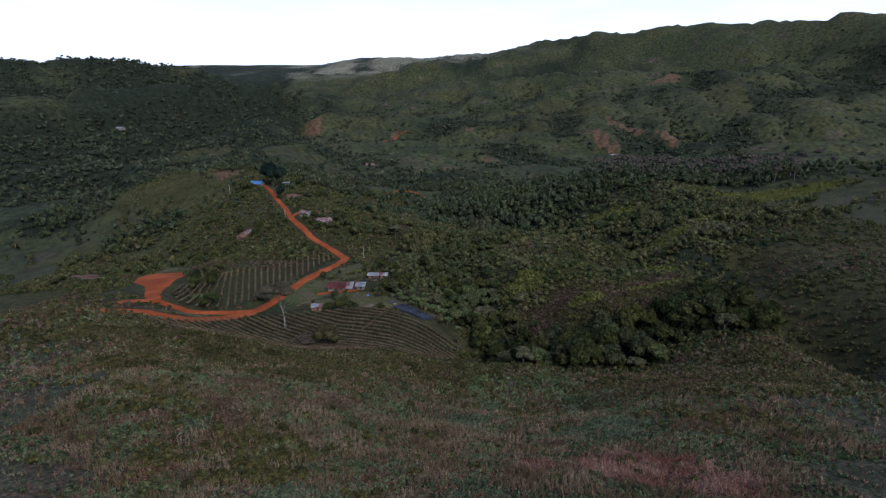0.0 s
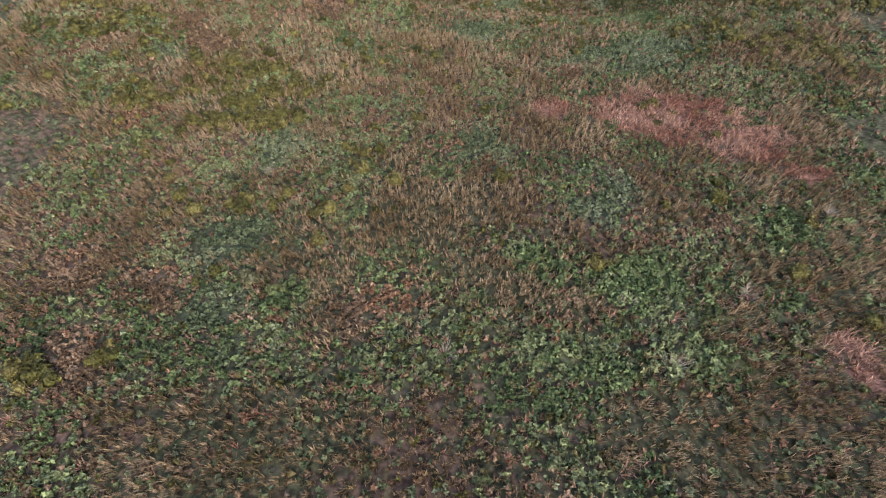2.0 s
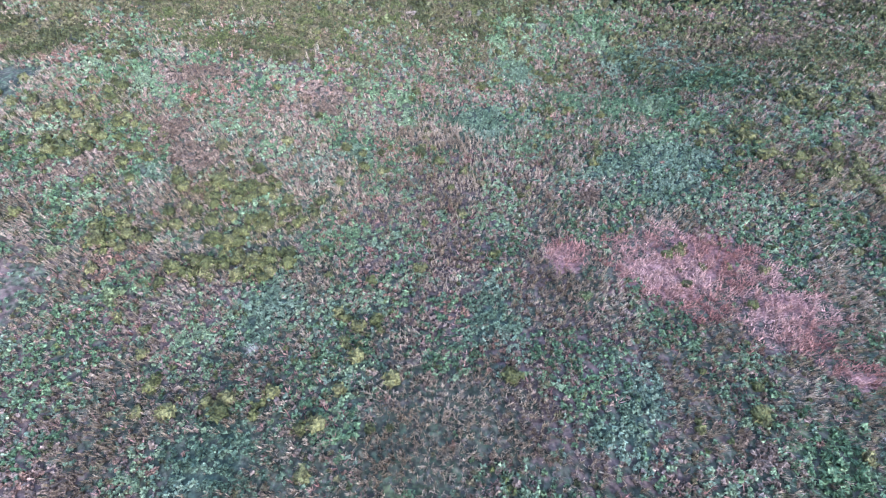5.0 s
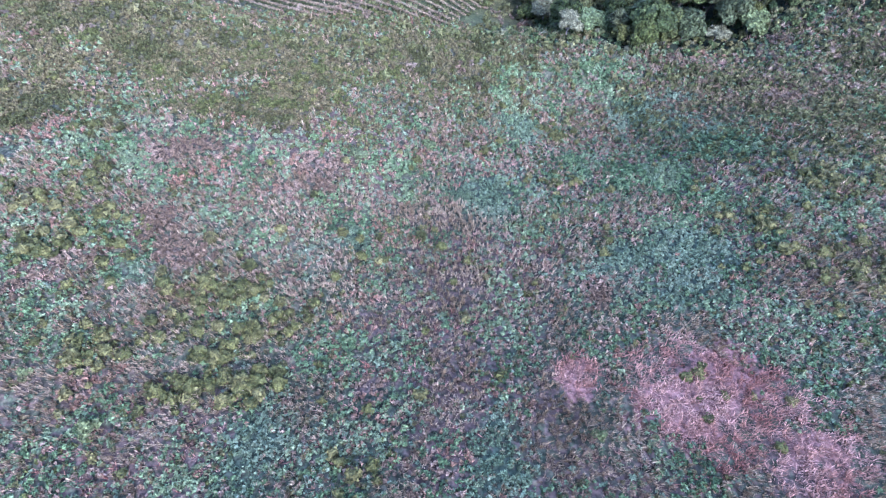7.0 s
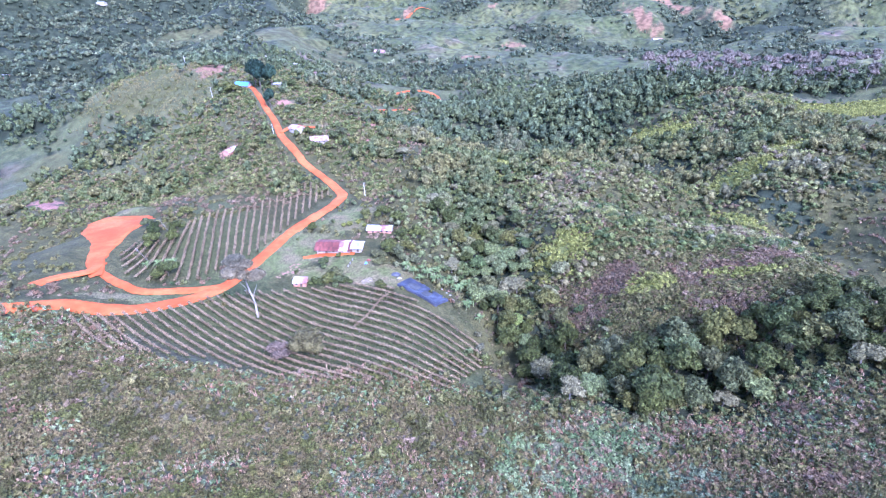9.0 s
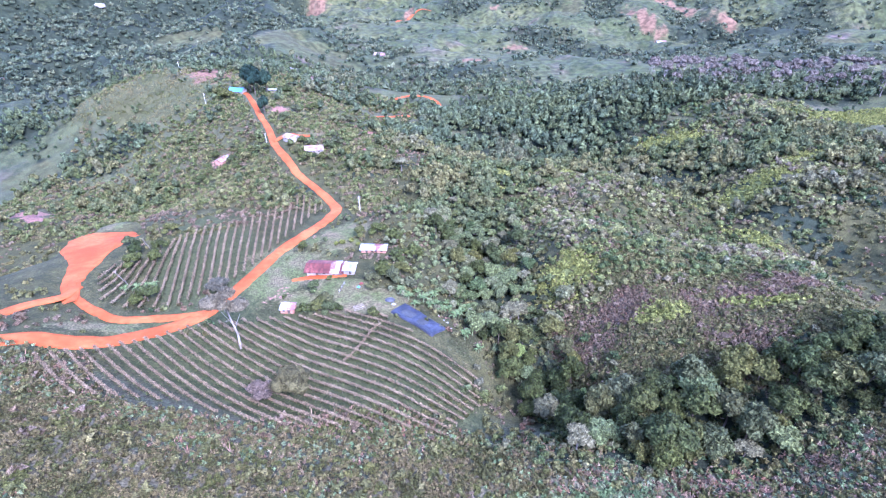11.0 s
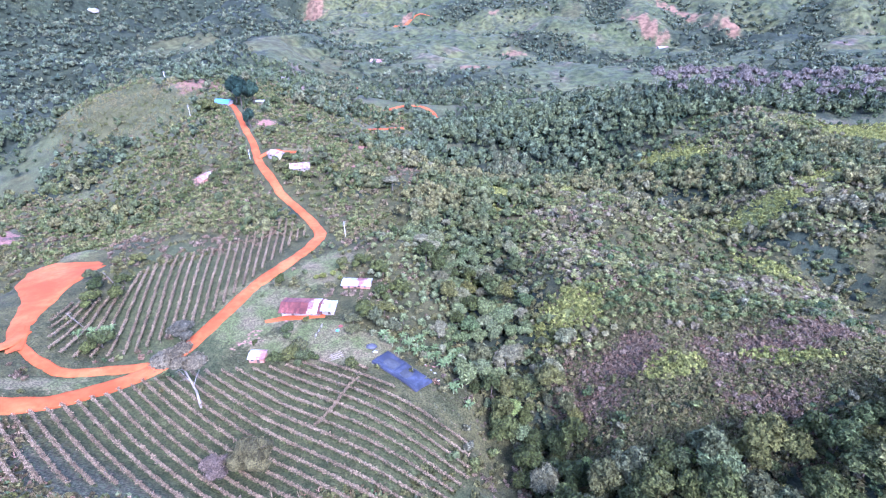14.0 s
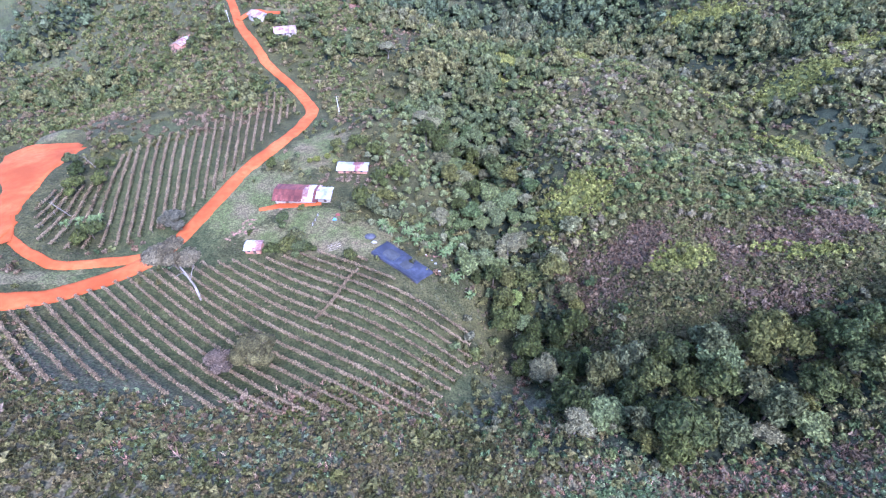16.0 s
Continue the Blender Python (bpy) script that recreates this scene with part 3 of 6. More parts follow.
SHRUB_OLIVE = foliage("olive_shrub_leaves", (0.056, 0.056, 0.020), (0.088, 0.082, 0.030), (0.122, 0.106, 0.044), leaf=0.2)
SLOPE_GREEN = foliage("leafy_shrub_leaves", (0.080, 0.110, 0.052), (0.128, 0.164, 0.078), (0.178, 0.200, 0.108), leaf=0.25)
BRUSH_GREEN = foliage("brush_leaves", (0.054, 0.056, 0.022), (0.086, 0.084, 0.034), (0.118, 0.104, 0.048), (0.096, 0.098, 0.040), (0.122, 0.088, 0.054), leaf=0.25)
BRUSH_MAUVE = foliage("mauve_brush_leaves", (0.088, 0.064, 0.040), (0.124, 0.092, 0.060), (0.150, 0.116, 0.082), (0.140, 0.082, 0.050), leaf=0.25)
RIDGE_BRUSH = foliage("ridge_brush_leaves", (0.054, 0.066, 0.024), (0.090, 0.100, 0.038), (0.128, 0.122, 0.052), (0.120, 0.090, 0.058), leaf=0.4)
SHRUB_MAUVE = foliage("mauve_shrub_leaves", (0.130, 0.092, 0.060), (0.175, 0.124, 0.084), (0.220, 0.162, 0.115), (0.200, 0.122, 0.080), leaf=0.22)
SPINE_LEAVES = foliage("spine_bush_leaves", (0.060, 0.074, 0.028), (0.092, 0.104, 0.040), (0.130, 0.130, 0.052), (0.122, 0.108, 0.056), (0.140, 0.118, 0.080), (0.160, 0.165, 0.070), leaf=0.35)
LIME_LEAVES = foliage("lime_leaves", (0.125, 0.130, 0.040), (0.205, 0.205, 0.070), leaf=0.3)
TEAL_GRASS = foliage("teal_grass_leaves", (0.084, 0.106, 0.060), (0.124, 0.148, 0.086), (0.165, 0.186, 0.116), leaf=0.2)
HILL_GRASS = foliage("hill_grass_blades", (0.075, 0.080, 0.030), (0.115, 0.108, 0.044), (0.150, 0.125, 0.060), leaf=0.3)
STRAW = foliage("straw", (0.19, 0.138, 0.082), (0.27, 0.202, 0.128), (0.34, 0.262, 0.174), leaf=0.2)
RUST_GRASS = foliage("rust_grass", (0.175, 0.088, 0.064), (0.250, 0.142, 0.104), (0.320, 0.205, 0.155), leaf=0.2)
VINE_LEAVES = foliage("vine_leaves", (0.040, 0.046, 0.018), (0.078, 0.080, 0.034), leaf=0.2)
DEAD_VINES = foliage("dead_vines", (0.120, 0.088, 0.054), (0.195, 0.148, 0.094), leaf=0.15)
BANANA_LEAVES = foliage("banana_leaves", (0.100, 0.140, 0.055), (0.175, 0.215, 0.095), by="object")
GARDEN_LEAVES = foliage("garden_leaves", (0.080, 0.096, 0.040), (0.140, 0.148, 0.068), (0.112, 0.130, 0.060), (0.150, 0.148, 0.088), by="object", leaf=0.4)
MEADOW_LEAVES = foliage("meadow_leaves", (0.058, 0.068, 0.022), (0.094, 0.100, 0.036), leaf=0.3)
TAN_LEAVES = foliage("tan_scrub_leaves", (0.062, 0.061, 0.025), (0.096, 0.083, 0.039), (0.130, 0.104, 0.056), (0.080, 0.082, 0.030), leaf=0.25)
WHITE_METAL = plain("white_sheet_metal", (0.22, 0.22, 0.215), (0.36, 0.36, 0.35), 0.7, 0.5, 0.004, vary=0.25)
RED_METAL = plain("rusty_red_sheet_metal", (0.090, 0.022, 0.016), (0.145, 0.046, 0.034), 0.9, 0.75, 0.004, vary=0.35)
PATCHED_METAL = plain("red_white_sheet_metal", (0.16, 0.055, 0.044), (0.38, 0.33, 0.31), 0.7, 0.7, 0.004, vary=0.3)
RUST_METAL = plain("faded_rusty_sheet_metal", (0.17, 0.105, 0.075), (0.32, 0.255, 0.215), 0.8, 0.7, 0.004, vary=0.4)
BLUE_METAL = plain("blue_sheet_metal", (0.07, 0.19, 0.40), (0.12, 0.28, 0.50), 0.9, 0.5, 0.004)
WALL_PAINT = plain("painted_wall", (0.27, 0.23, 0.19), (0.36, 0.32, 0.27), 0.8, 0.9, 0.006)
BRICK_WALL = plain("brick_wall", (0.32, 0.15, 0.10), (0.42, 0.23, 0.16), 0.5, 0.9, 0.01)
TIMBER = plain("grey_timber", (0.22, 0.18, 0.14), (0.36, 0.31, 0.26), 0.3, 0.9, 0.006)
DARK_TIMBER = plain("dark_door", (0.07, 0.05, 0.04), (0.12, 0.09, 0.07), 0.3, 0.8, 0.004)
CONCRETE = plain("pole_concrete", (0.52, 0.51, 0.49), (0.64, 0.63, 0.60), 0.4, 0.9, 0.004)
PLASTIC = plain("dark_blue_plastic", (0.014, 0.016, 0.026), (0.036, 0.039, 0.058), 1.3, 0.62, 0.05)
DUST = plain("settled_silt", (0.034, 0.036, 0.039), (0.052, 0.054, 0.058), 0.8, 0.9, 0.02)
GLASS = plain("dark_glass", (0.03, 0.035, 0.04), (0.05, 0.055, 0.06), 0.5, 0.15, 0.0)


# ---- mesh helpers ----
def mesh_from(name, verts, faces_of, mat, smooth=False, tone=None):
    """A mesh from arrays: verts (n, 3) and faces (m, k) of one size k. tone: a value for each vertex."""
    me = bpy.data.meshes.new(name)
    m, k = faces_of.shape
    me.vertices.add(len(verts))
    me.vertices.foreach_set("co", np.ascontiguousarray(verts, np.float32).ravel())
    me.loops.add(m * k)
    me.loops.foreach_set("vertex_index", np.ascontiguousarray(faces_of, np.int32).ravel())
    me.polygons.add(m)
    me.polygons.foreach_set("loop_start", np.arange(0, m * k, k, dtype=np.int32))
    if smooth:
        me.polygons.foreach_set("use_smooth", np.ones(m, bool))
    me.update(calc_edges=True)
    if tone is not None:
        me.attributes.new("tone", "FLOAT", "POINT").data.foreach_set("value", np.ascontiguousarray(tone, np.float32))
    if mat:
        me.materials.append(mat)
    return me


def part(name, bm, mat, parent=None, label="", smooth=False):
    """Links a bmesh as one mesh object under a thing or under a part."""
    me = bpy.data.meshes.new(name)
    for f in bm.faces:
        f.smooth = smooth
    bm.to_mesh(me)
    bm.free()
    me.materials.append(mat)
    ob = new(name, me)
    ob.parent = parent
    return tagged(ob, label)


def empty(name, m):
    ob = new(name)
    ob.matrix_world = m
    return ob


def box(bm, size, m=None, bevel=0.0):
    """A box of that size with its base's middle at the origin of m."""
    made = bmesh.ops.create_cube(bm, size=1)["verts"]
    bmesh.ops.scale(bm, vec=size, verts=made)
    bmesh.ops.translate(bm, vec=(0, 0, size[2] / 2), verts=made)
    if bevel:
        edges = list({e for v in made for e in v.link_edges})
        made = [v for v in bmesh.ops.bevel(bm, geom=edges, offset=bevel, segments=1, affect="EDGES")["verts"]] + [v for v in made if v.is_valid]
        made = list({v for v in made if v.is_valid})
    if m is not None:
        bmesh.ops.transform(bm, matrix=m, verts=made)
    return bm


def tube(bm, points, radii, sides=7):
    """A tapered tube along points."""
    rings = []
    for i, p in enumerate(points):
        p = Vector(p)
        way = (Vector(points[min(i + 1, len(points) - 1)]) - Vector(points[max(i - 1, 0)])).normalized()
        side = way.orthogonal().normalized()
        up = way.cross(side)
        rings.append([bm.verts.new(p + radii[i] * (math.cos(2 * math.pi * k / sides) * side + math.sin(2 * math.pi * k / sides) * up)) for k in range(sides)])
    for lower, upper in zip(rings, rings[1:]):
        shift = min(range(sides), key=lambda s: (upper[s].co - lower[0].co).length)
        for k in range(sides):
            bm.faces.new((lower[k], lower[(k + 1) % sides], upper[(k + 1 + shift) % sides], upper[(k + shift) % sides]))
    bm.faces.new(rings[-1])
    return bm


# ---- roads: a centre line of x, y and the width ----
def curve_through(points, step=2.0):
    """A smooth line through points, in even steps."""
    p = np.array([points[0]] + list(points) + [points[-1]], float)
    out = []
    for a, b, c, d in zip(p, p[1:], p[2:], p[3:]):
        n = max(2, int(np.hypot(*(c - b)) / step))
        for t in np.linspace(0, 1, n, endpoint=False):
            out.append(0.5 * ((2 * b) + (c - a) * t + (2 * a - 5 * b + 4 * c - d) * t * t + (3 * b - a - 3 * c + d) * t ** 3))
    out.append(p[-2])
    return np.array(out)


ROADS = [
    ("road", [(-152, 178), (-137, 186.5), (-128, 193), (-119, 195), (-110, 200), (-103, 208), (-96, 216), (-90.5, 225), (-87, 237), (-84, 255), (-80, 273), (-74, 287), (-69.5, 300),
              (-67, 313), (-67.5, 327), (-77, 343), (-89, 357), (-100, 369), (-110, 384), (-125, 406), (-135, 427), (-142, 441), (-154, 461), (-165, 481), (-177, 502), (-184, 511)], [6.2, 6.2, 6, 6, 6, 5.8, 5.6, 5.6, 5.6, 5.6, 5.6, 5.6, 5.6, 5.8, 6, 5.2, 5, 5, 5, 5, 4.6, 4.4, 4.4, 4.2, 4, 4]),
    ("bare_yard", [(-67, 246.8), (-60, 249), (-52, 249.6), (-45.5, 250)], [1.4, 2.6, 2.2, 1.4]),
    ("farm_track", [(-90, 223.5), (-104, 218), (-117, 214), (-126, 217), (-135, 222), (-142, 228), (-147, 235)], 3.6),
    ("cleared_terrace", [(-138, 221), (-147, 234), (-151.5, 244), (-155, 254), (-160, 264), (-164, 274), (-167, 284), (-168, 291)], [5, 7.5, 10, 13, 20, 28, 32, 20]),
    ("farm_track", [(-143, 232), (-142, 224), (-146, 216), (-150, 207)], 4.5),
    ("side_track", [(-128, 412), (-120, 421), (-113, 418), (-104, 419)], 3.4),
    ("far_track", [(-143, 760), (-134, 788), (-114, 784)], 6.0),
    ("far_track", [(-73, 510), (-64, 519), (-55, 533), (-47, 536)], 4.0),
    ("far_track", [(-72, 596), (-56, 618), (-39, 625), (-26, 613), (-21, 594)], 4.5),
    ("far_track", [(-152, 1320), (-134, 1400), (-118, 1460), (-60, 1475)], 8.0),
]
ROAD_LINES = [curve_through(points) for _, points, _ in ROADS]


def widths_along(points, width, line):
    """The width at each point of the line."""
    if not isinstance(width, list):
        return np.full(len(line), float(width))
    at = [((line - np.array(p)) ** 2).sum(1).argmin() for p in points]
    return np.interp(np.arange(len(line)), at, width)


ROAD_WIDTHS = [widths_along(points, width, line) for (_, points, width), line in zip(ROADS, ROAD_LINES)]


def smoothed(v, n):
    k = np.ones(2 * n + 1) / (2 * n + 1)
    return np.convolve(np.pad(v, n, mode="edge"), k, mode="valid")


ROAD_HEIGHTS = [smoothed(land(line[:, 0], line[:, 1]), 4) for line in ROAD_LINES]


def levelled(x, y, z):
    """The ground cut down under the roads; also 1 where a road lies."""
    bed, cap = np.zeros_like(z), []
    for wide, line, high in zip(ROAD_WIDTHS, ROAD_LINES, ROAD_HEIGHTS):
        reach = wide.max() * 0.5 + 3.5
        near = np.nonzero((x > line[:, 0].min() - reach) & (x < line[:, 0].max() + reach) & (y > line[:, 1].min() - reach) & (y < line[:, 1].max() + reach))[0]
        d2 = (x[near, None] - line[None, :, 0]) ** 2 + (y[near, None] - line[None, :, 1]) ** 2
        i = d2.argmin(1)
        d = np.sqrt(d2[np.arange(len(near)), i])
        w = np.clip((wide[i] * 0.5 + 3.5 - d) / 2.2, 0, 1)
        z[near] = z[near] * (1 - w) + (high[i] - 0.35) * w
        bed[near] = np.maximum(bed[near], w)
        cap.append((near[d < wide[i] * 0.5 + 1.2], (high[i] - 0.35)[d < wide[i] * 0.5 + 1.2]))
    for who, top in cap:
        z[who] = np.minimum(z[who], top)
    return z, bed


# ---- the ground, one sheet to the horizon ----
def spaced(low, high, step, start, end, before, after):
    """Lines from start to end, evenly spaced from low to high and ever wider outside."""
    mid = list(np.arange(low, high + 0.01, step))
    d, v = step, mid[-1]
    while v < end:
        d *= after
        v += d
        mid.append(v)
    d, v = step, mid[0]
    while v > start:
        d *= before
        v -= d
        mid.insert(0, v)
    return np.array(mid)


gx = spaced(-200, 230, 3.2, -4950, 4950, 1.030, 1.030)
gy = spaced(-10, 360, 3.0, -2500, 4900, 1.12, 1.016)
X, Y = (v.ravel() for v in np.meshgrid(gx, gy))
Z = land(X, Y)
Z, BED = levelled(X, Y, Z)
nx, ny = len(gx), len(gy)
i = (np.arange(ny - 1)[:, None] * nx + np.arange(nx - 1)[None, :]).ravel()
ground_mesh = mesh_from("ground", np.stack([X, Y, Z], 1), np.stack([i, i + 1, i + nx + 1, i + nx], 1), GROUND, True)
distance = np.hypot(X, Y - 60)
for key, value in (("soil", np.maximum(np.maximum(patches(SOIL, X, Y, 0.5, 0.8, 6), patches(RED_GRASS, X, Y, 0.5, 0.8, 6)), 0.62 * patches(YARD, X, Y, 0.8, 0.8, 4))), ("lime", patches(LIME, X, Y)), ("teal", 0.85 * patches(TEAL, X, Y, 0.8, 0.8, 5)), ("pasture", patches(PASTURE, X, Y, 0.4, 0.5, 10)), ("olive", 0.6 * patches(OLIVE + OLIVE_AWAY, X, Y, 1.1, 1.2, 9)), ("mauve", 0.72 * np.maximum(patches(MAUVE, X, Y, 0.8, 0.8, 6), np.clip((fbm(X, Y, 18, 3, 91) - 0.5) * 5, 0, 1) * (Y < 125))), ("tan", 0.8 * patches(TAN, X, Y, 0.8, 0.8, 9)), ("heath", 0.85 * patches(HEATH, X, Y, 0.6, 0.7, 12)), ("brush", 0.85 * np.maximum(patches(SHADY_BRUSH, X, Y, 0.8, 0.8, 12), np.clip((Y - 176) / 14, 0, 1) * np.clip((520 - distance) / 160, 0, 1))),
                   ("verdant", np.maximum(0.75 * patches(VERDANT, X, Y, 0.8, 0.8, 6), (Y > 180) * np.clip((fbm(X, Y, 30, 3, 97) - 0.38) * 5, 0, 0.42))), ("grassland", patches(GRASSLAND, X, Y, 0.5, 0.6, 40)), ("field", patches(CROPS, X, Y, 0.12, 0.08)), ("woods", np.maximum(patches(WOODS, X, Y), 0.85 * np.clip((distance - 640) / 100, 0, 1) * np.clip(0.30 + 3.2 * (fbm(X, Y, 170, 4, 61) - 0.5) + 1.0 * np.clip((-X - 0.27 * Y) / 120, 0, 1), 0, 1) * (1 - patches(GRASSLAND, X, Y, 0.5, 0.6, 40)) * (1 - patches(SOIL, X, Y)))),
                   # the last mask here is sunlight put into the ground colour past 2700 m
                   ("far", np.clip((distance - 380) / 300, 0, 1)), ("painted_sun", np.clip((distance - 2700) / 500, 0, 1) * np.clip((900 - X) / 900, 0, 1))):
    ground_mesh.attributes.new(key, "FLOAT", "POINT").data.foreach_set("value", value.astype(np.float32))
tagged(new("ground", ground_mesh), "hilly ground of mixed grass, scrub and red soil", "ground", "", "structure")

for (name, _, _), width, line, high in zip(ROADS, ROAD_WIDTHS, ROAD_LINES, ROAD_HEIGHTS):
    way = np.gradient(line, axis=0)
    side = np.stack([way[:, 1], -way[:, 0]], 1) / np.maximum(np.hypot(way[:, 0], way[:, 1]), 1e-6)[:, None]
    across = np.array([-0.5, -0.46, -0.3, -0.15, 0, 0.15, 0.3, 0.46, 0.5])
    dip = np.array([-0.5, 0.02, -0.06, 0.0, 0.06, 0.0, -0.06, 0.02, -0.5])
    w = width * (1 + 0.35 * (fbm(line[:, 0], line[:, 1], 9, 3, 5) - 0.5))
    edge = 0.8 * (fbm(line[:, 0], line[:, 1], 3, 2, 9) - 0.5)
    pts = line[:, None, :] + side[:, None, :] * (across[None, :] * w[:, None] + edge[:, None])[:, :, None]
    z = high[:, None] + dip[None, :] + 0.1 * (fbm(pts[..., 0], pts[..., 1], 2.0, 2, 4) - 0.5)
    n, k = len(line), len(across)
    f = (np.arange(n - 1)[:, None] * k + np.arange(k - 1)[None, :]).ravel()
    me = mesh_from(name, np.concatenate([pts, z[..., None]], 2).reshape(-1, 3), np.stack([f, f + 1, f + k + 1, f + k], 1), LATERITE, True)
    tagged(new(name, me), "unpaved road of bright orange-red earth", "road", "", "structure")


# ---- plants ----
def cards(points, ways, size, rng, long=1.0):
    """A four-cornered leaf clump at each point, turned about its way, as arrays (n, 4, 3)."""
    n = len(points)
    spin = rng.normal(size=(n, 3))
    a = np.cross(ways, spin)
    a /= np.linalg.norm(a, axis=1)[:, None] + 1e-9
    b = np.cross(ways, a)
    b /= np.linalg.norm(b, axis=1)[:, None] + 1e-9
    s = size * rng.uniform(0.6, 1.3, (n, 1))
    corner = [(-1, -0.55), (0.25, -0.8), (1, 0.5), (-0.3, 0.85)]
    return np.stack([points + s * (long * u * a + v * b) for u, v in corner], 1)


def leaves_at(points, ways, size, rng):
    """A pointed spray of leaves at each point, lying across its way, as arrays (n, 3, 3)."""
    n = len(points)
    a = np.cross(ways, rng.normal(size=(n, 3)))
    a /= np.linalg.norm(a, axis=1)[:, None] + 1e-9
    b = np.cross(ways, a)
    b /= np.linalg.norm(b, axis=1)[:, None] + 1e-9
    s = size * rng.uniform(0.6, 1.45, (n, 1))
    return np.stack([points + s * (u * a + v * b) for u, v in ((-0.9, -0.6), (0.75, -0.75), (0.15, 1.15))], 1)


def crown_cards(seed, count, size, lobes=7, flat=0.75, spread=0.62, droop=0.0):
    """The crown of a tree of radius 1 about the origin: clumps of leaves over several lobes."""
    rng = np.random.default_rng(seed)
    mids = rng.normal(size=(lobes, 3))
    mids /= np.linalg.norm(mids, axis=1)[:, None]
    mids *= spread * rng.uniform(0.5, 1.0, (lobes, 1))
    mids[:, 2] = np.abs(mids[:, 2]) * 0.9 - 0.25
    mids[0] = (0, 0, 0.1)
    r = rng.uniform(0.34, 0.58, lobes)
    pick = rng.integers(0, lobes, count)
    way = rng.normal(size=(count, 3))
    way[:, 2] = np.abs(way[:, 2]) * 1.1 - 0.25
    way /= np.linalg.norm(way, axis=1)[:, None]
    p = mids[pick] + way * (r[pick] * rng.uniform(0.78, 1.05, count))[:, None]
    p[:, 2] *= flat
    out = leaves_at(p, way + 0.55 * rng.normal(size=(count, 3)), size, rng)
    out[:, :, 2] -= droop
    return out


def tuft_cards(seed, blades, lean=0.5):
    """A tuft of grass 1 high: narrow blades from one root."""
    rng = np.random.default_rng(seed)
    out = []
    for _ in range(blades):
        a = rng.uniform(0, 2 * math.pi)
        way = np.array([math.cos(a), math.sin(a), 0])
        side = np.array([-way[1], way[0], 0]) * rng.uniform(0.05, 0.09)
        top = way * rng.uniform(0.1, lean) + np.array([0, 0, rng.uniform(0.6, 1.0)])
        root = way * 0.05
        out.append([root - side, root + side, top * 0.7 + side * 0.8 - 0.05 * way, top])
    return np.array(out)


def blades(seed, count, spread, lean, wide):
    """A tuft 1 high of narrow pointed blades, as arrays (n, 3, 3)."""
    rng = np.random.default_rng(seed)
    a = rng.uniform(0, 2 * math.pi, count)
    way = np.stack([np.cos(a), np.sin(a), 0 * a], 1)
    side = np.stack([-way[:, 1], way[:, 0], 0 * a], 1) * rng.uniform(0.7, 1.4, (count, 1)) * wide
    root = way * spread * rng.uniform(0, 1, (count, 1)) + np.array([0, 0, -0.05])
    top = root + way * lean * rng.uniform(0.2, 1, (count, 1)) + np.array([0, 0, 1.0]) * rng.uniform(0.55, 1.1, (count, 1))
    return np.stack([root - side, root + side, top], 1)


def lobe_shape(fine=0):
    """A ball of triangles, 20 or 80 of them, to be made uneven."""
    bm = bmesh.new()
    bmesh.ops.create_icosphere(bm, subdivisions=1 + fine, radius=1)
    v = np.array([w.co[:] for w in bm.verts])
    f = np.array([[w.index for w in face.verts] for face in bm.faces])
    bm.free()
    return v, f


LOBES = [lobe_shape(0), lobe_shape(1)]


def as_triangles(four):
    """Clumps of three or four corners as points and triangles."""
    n = len(four)
    if four.shape[1] == 3:
        return four.reshape(-1, 3), np.arange(3 * n).reshape(n, 3)
    k = np.arange(n)[:, None] * 4
    return four.reshape(-1, 3), np.concatenate([k + np.array([[0, 1, 2]]), k + np.array([[0, 2, 3]])])


def lobed(seed, lobes, leaves, leaf, fine=0, flat=0.85, spread=0.6, lift=0.5, low=0.34, high=0.58):
    """A crown of radius 1: uneven rounded boughs with loose leaf clumps over them. Points and triangles."""
    rng = np.random.default_rng(seed)
    ball, tri = LOBES[fine]
    verts, faces_of, at = [], [], 0
    for k in range(lobes):
        a = k * 2.4 + rng.uniform(-0.4, 0.4)
        out = spread * math.sqrt((k + 0.3) / lobes) * rng.uniform(0.8, 1.15)
        r = rng.uniform(low, high)
        mid = np.array([math.cos(a) * out, math.sin(a) * out, 0.5 - 0.9 * out + rng.uniform(-0.18, 0.18)])
        v = ball * (r * rng.uniform(0.8, 1.2, (len(ball), 1))) * np.array([1, 1, 0.85]) + mid
        verts.append(v)
        faces_of.append(tri + at)
        at += len(v)
        n = leaves // lobes
        way = rng.normal(size=(n, 3))
        way[:, 2] = np.abs(way[:, 2]) - 0.15
        way /= np.linalg.norm(way, axis=1)[:, None]
        cv, cf = as_triangles(leaves_at(mid + way * r * rng.uniform(0.88, 1.22, (n, 1)), way + 0.7 * rng.normal(size=(n, 3)), leaf, rng))
        verts.append(cv)
        faces_of.append(cf + at)
        at += len(cv)
    v = np.concatenate(verts)
    v[:, 2] = v[:, 2] * flat + lift
    return v, np.concatenate(faces_of)


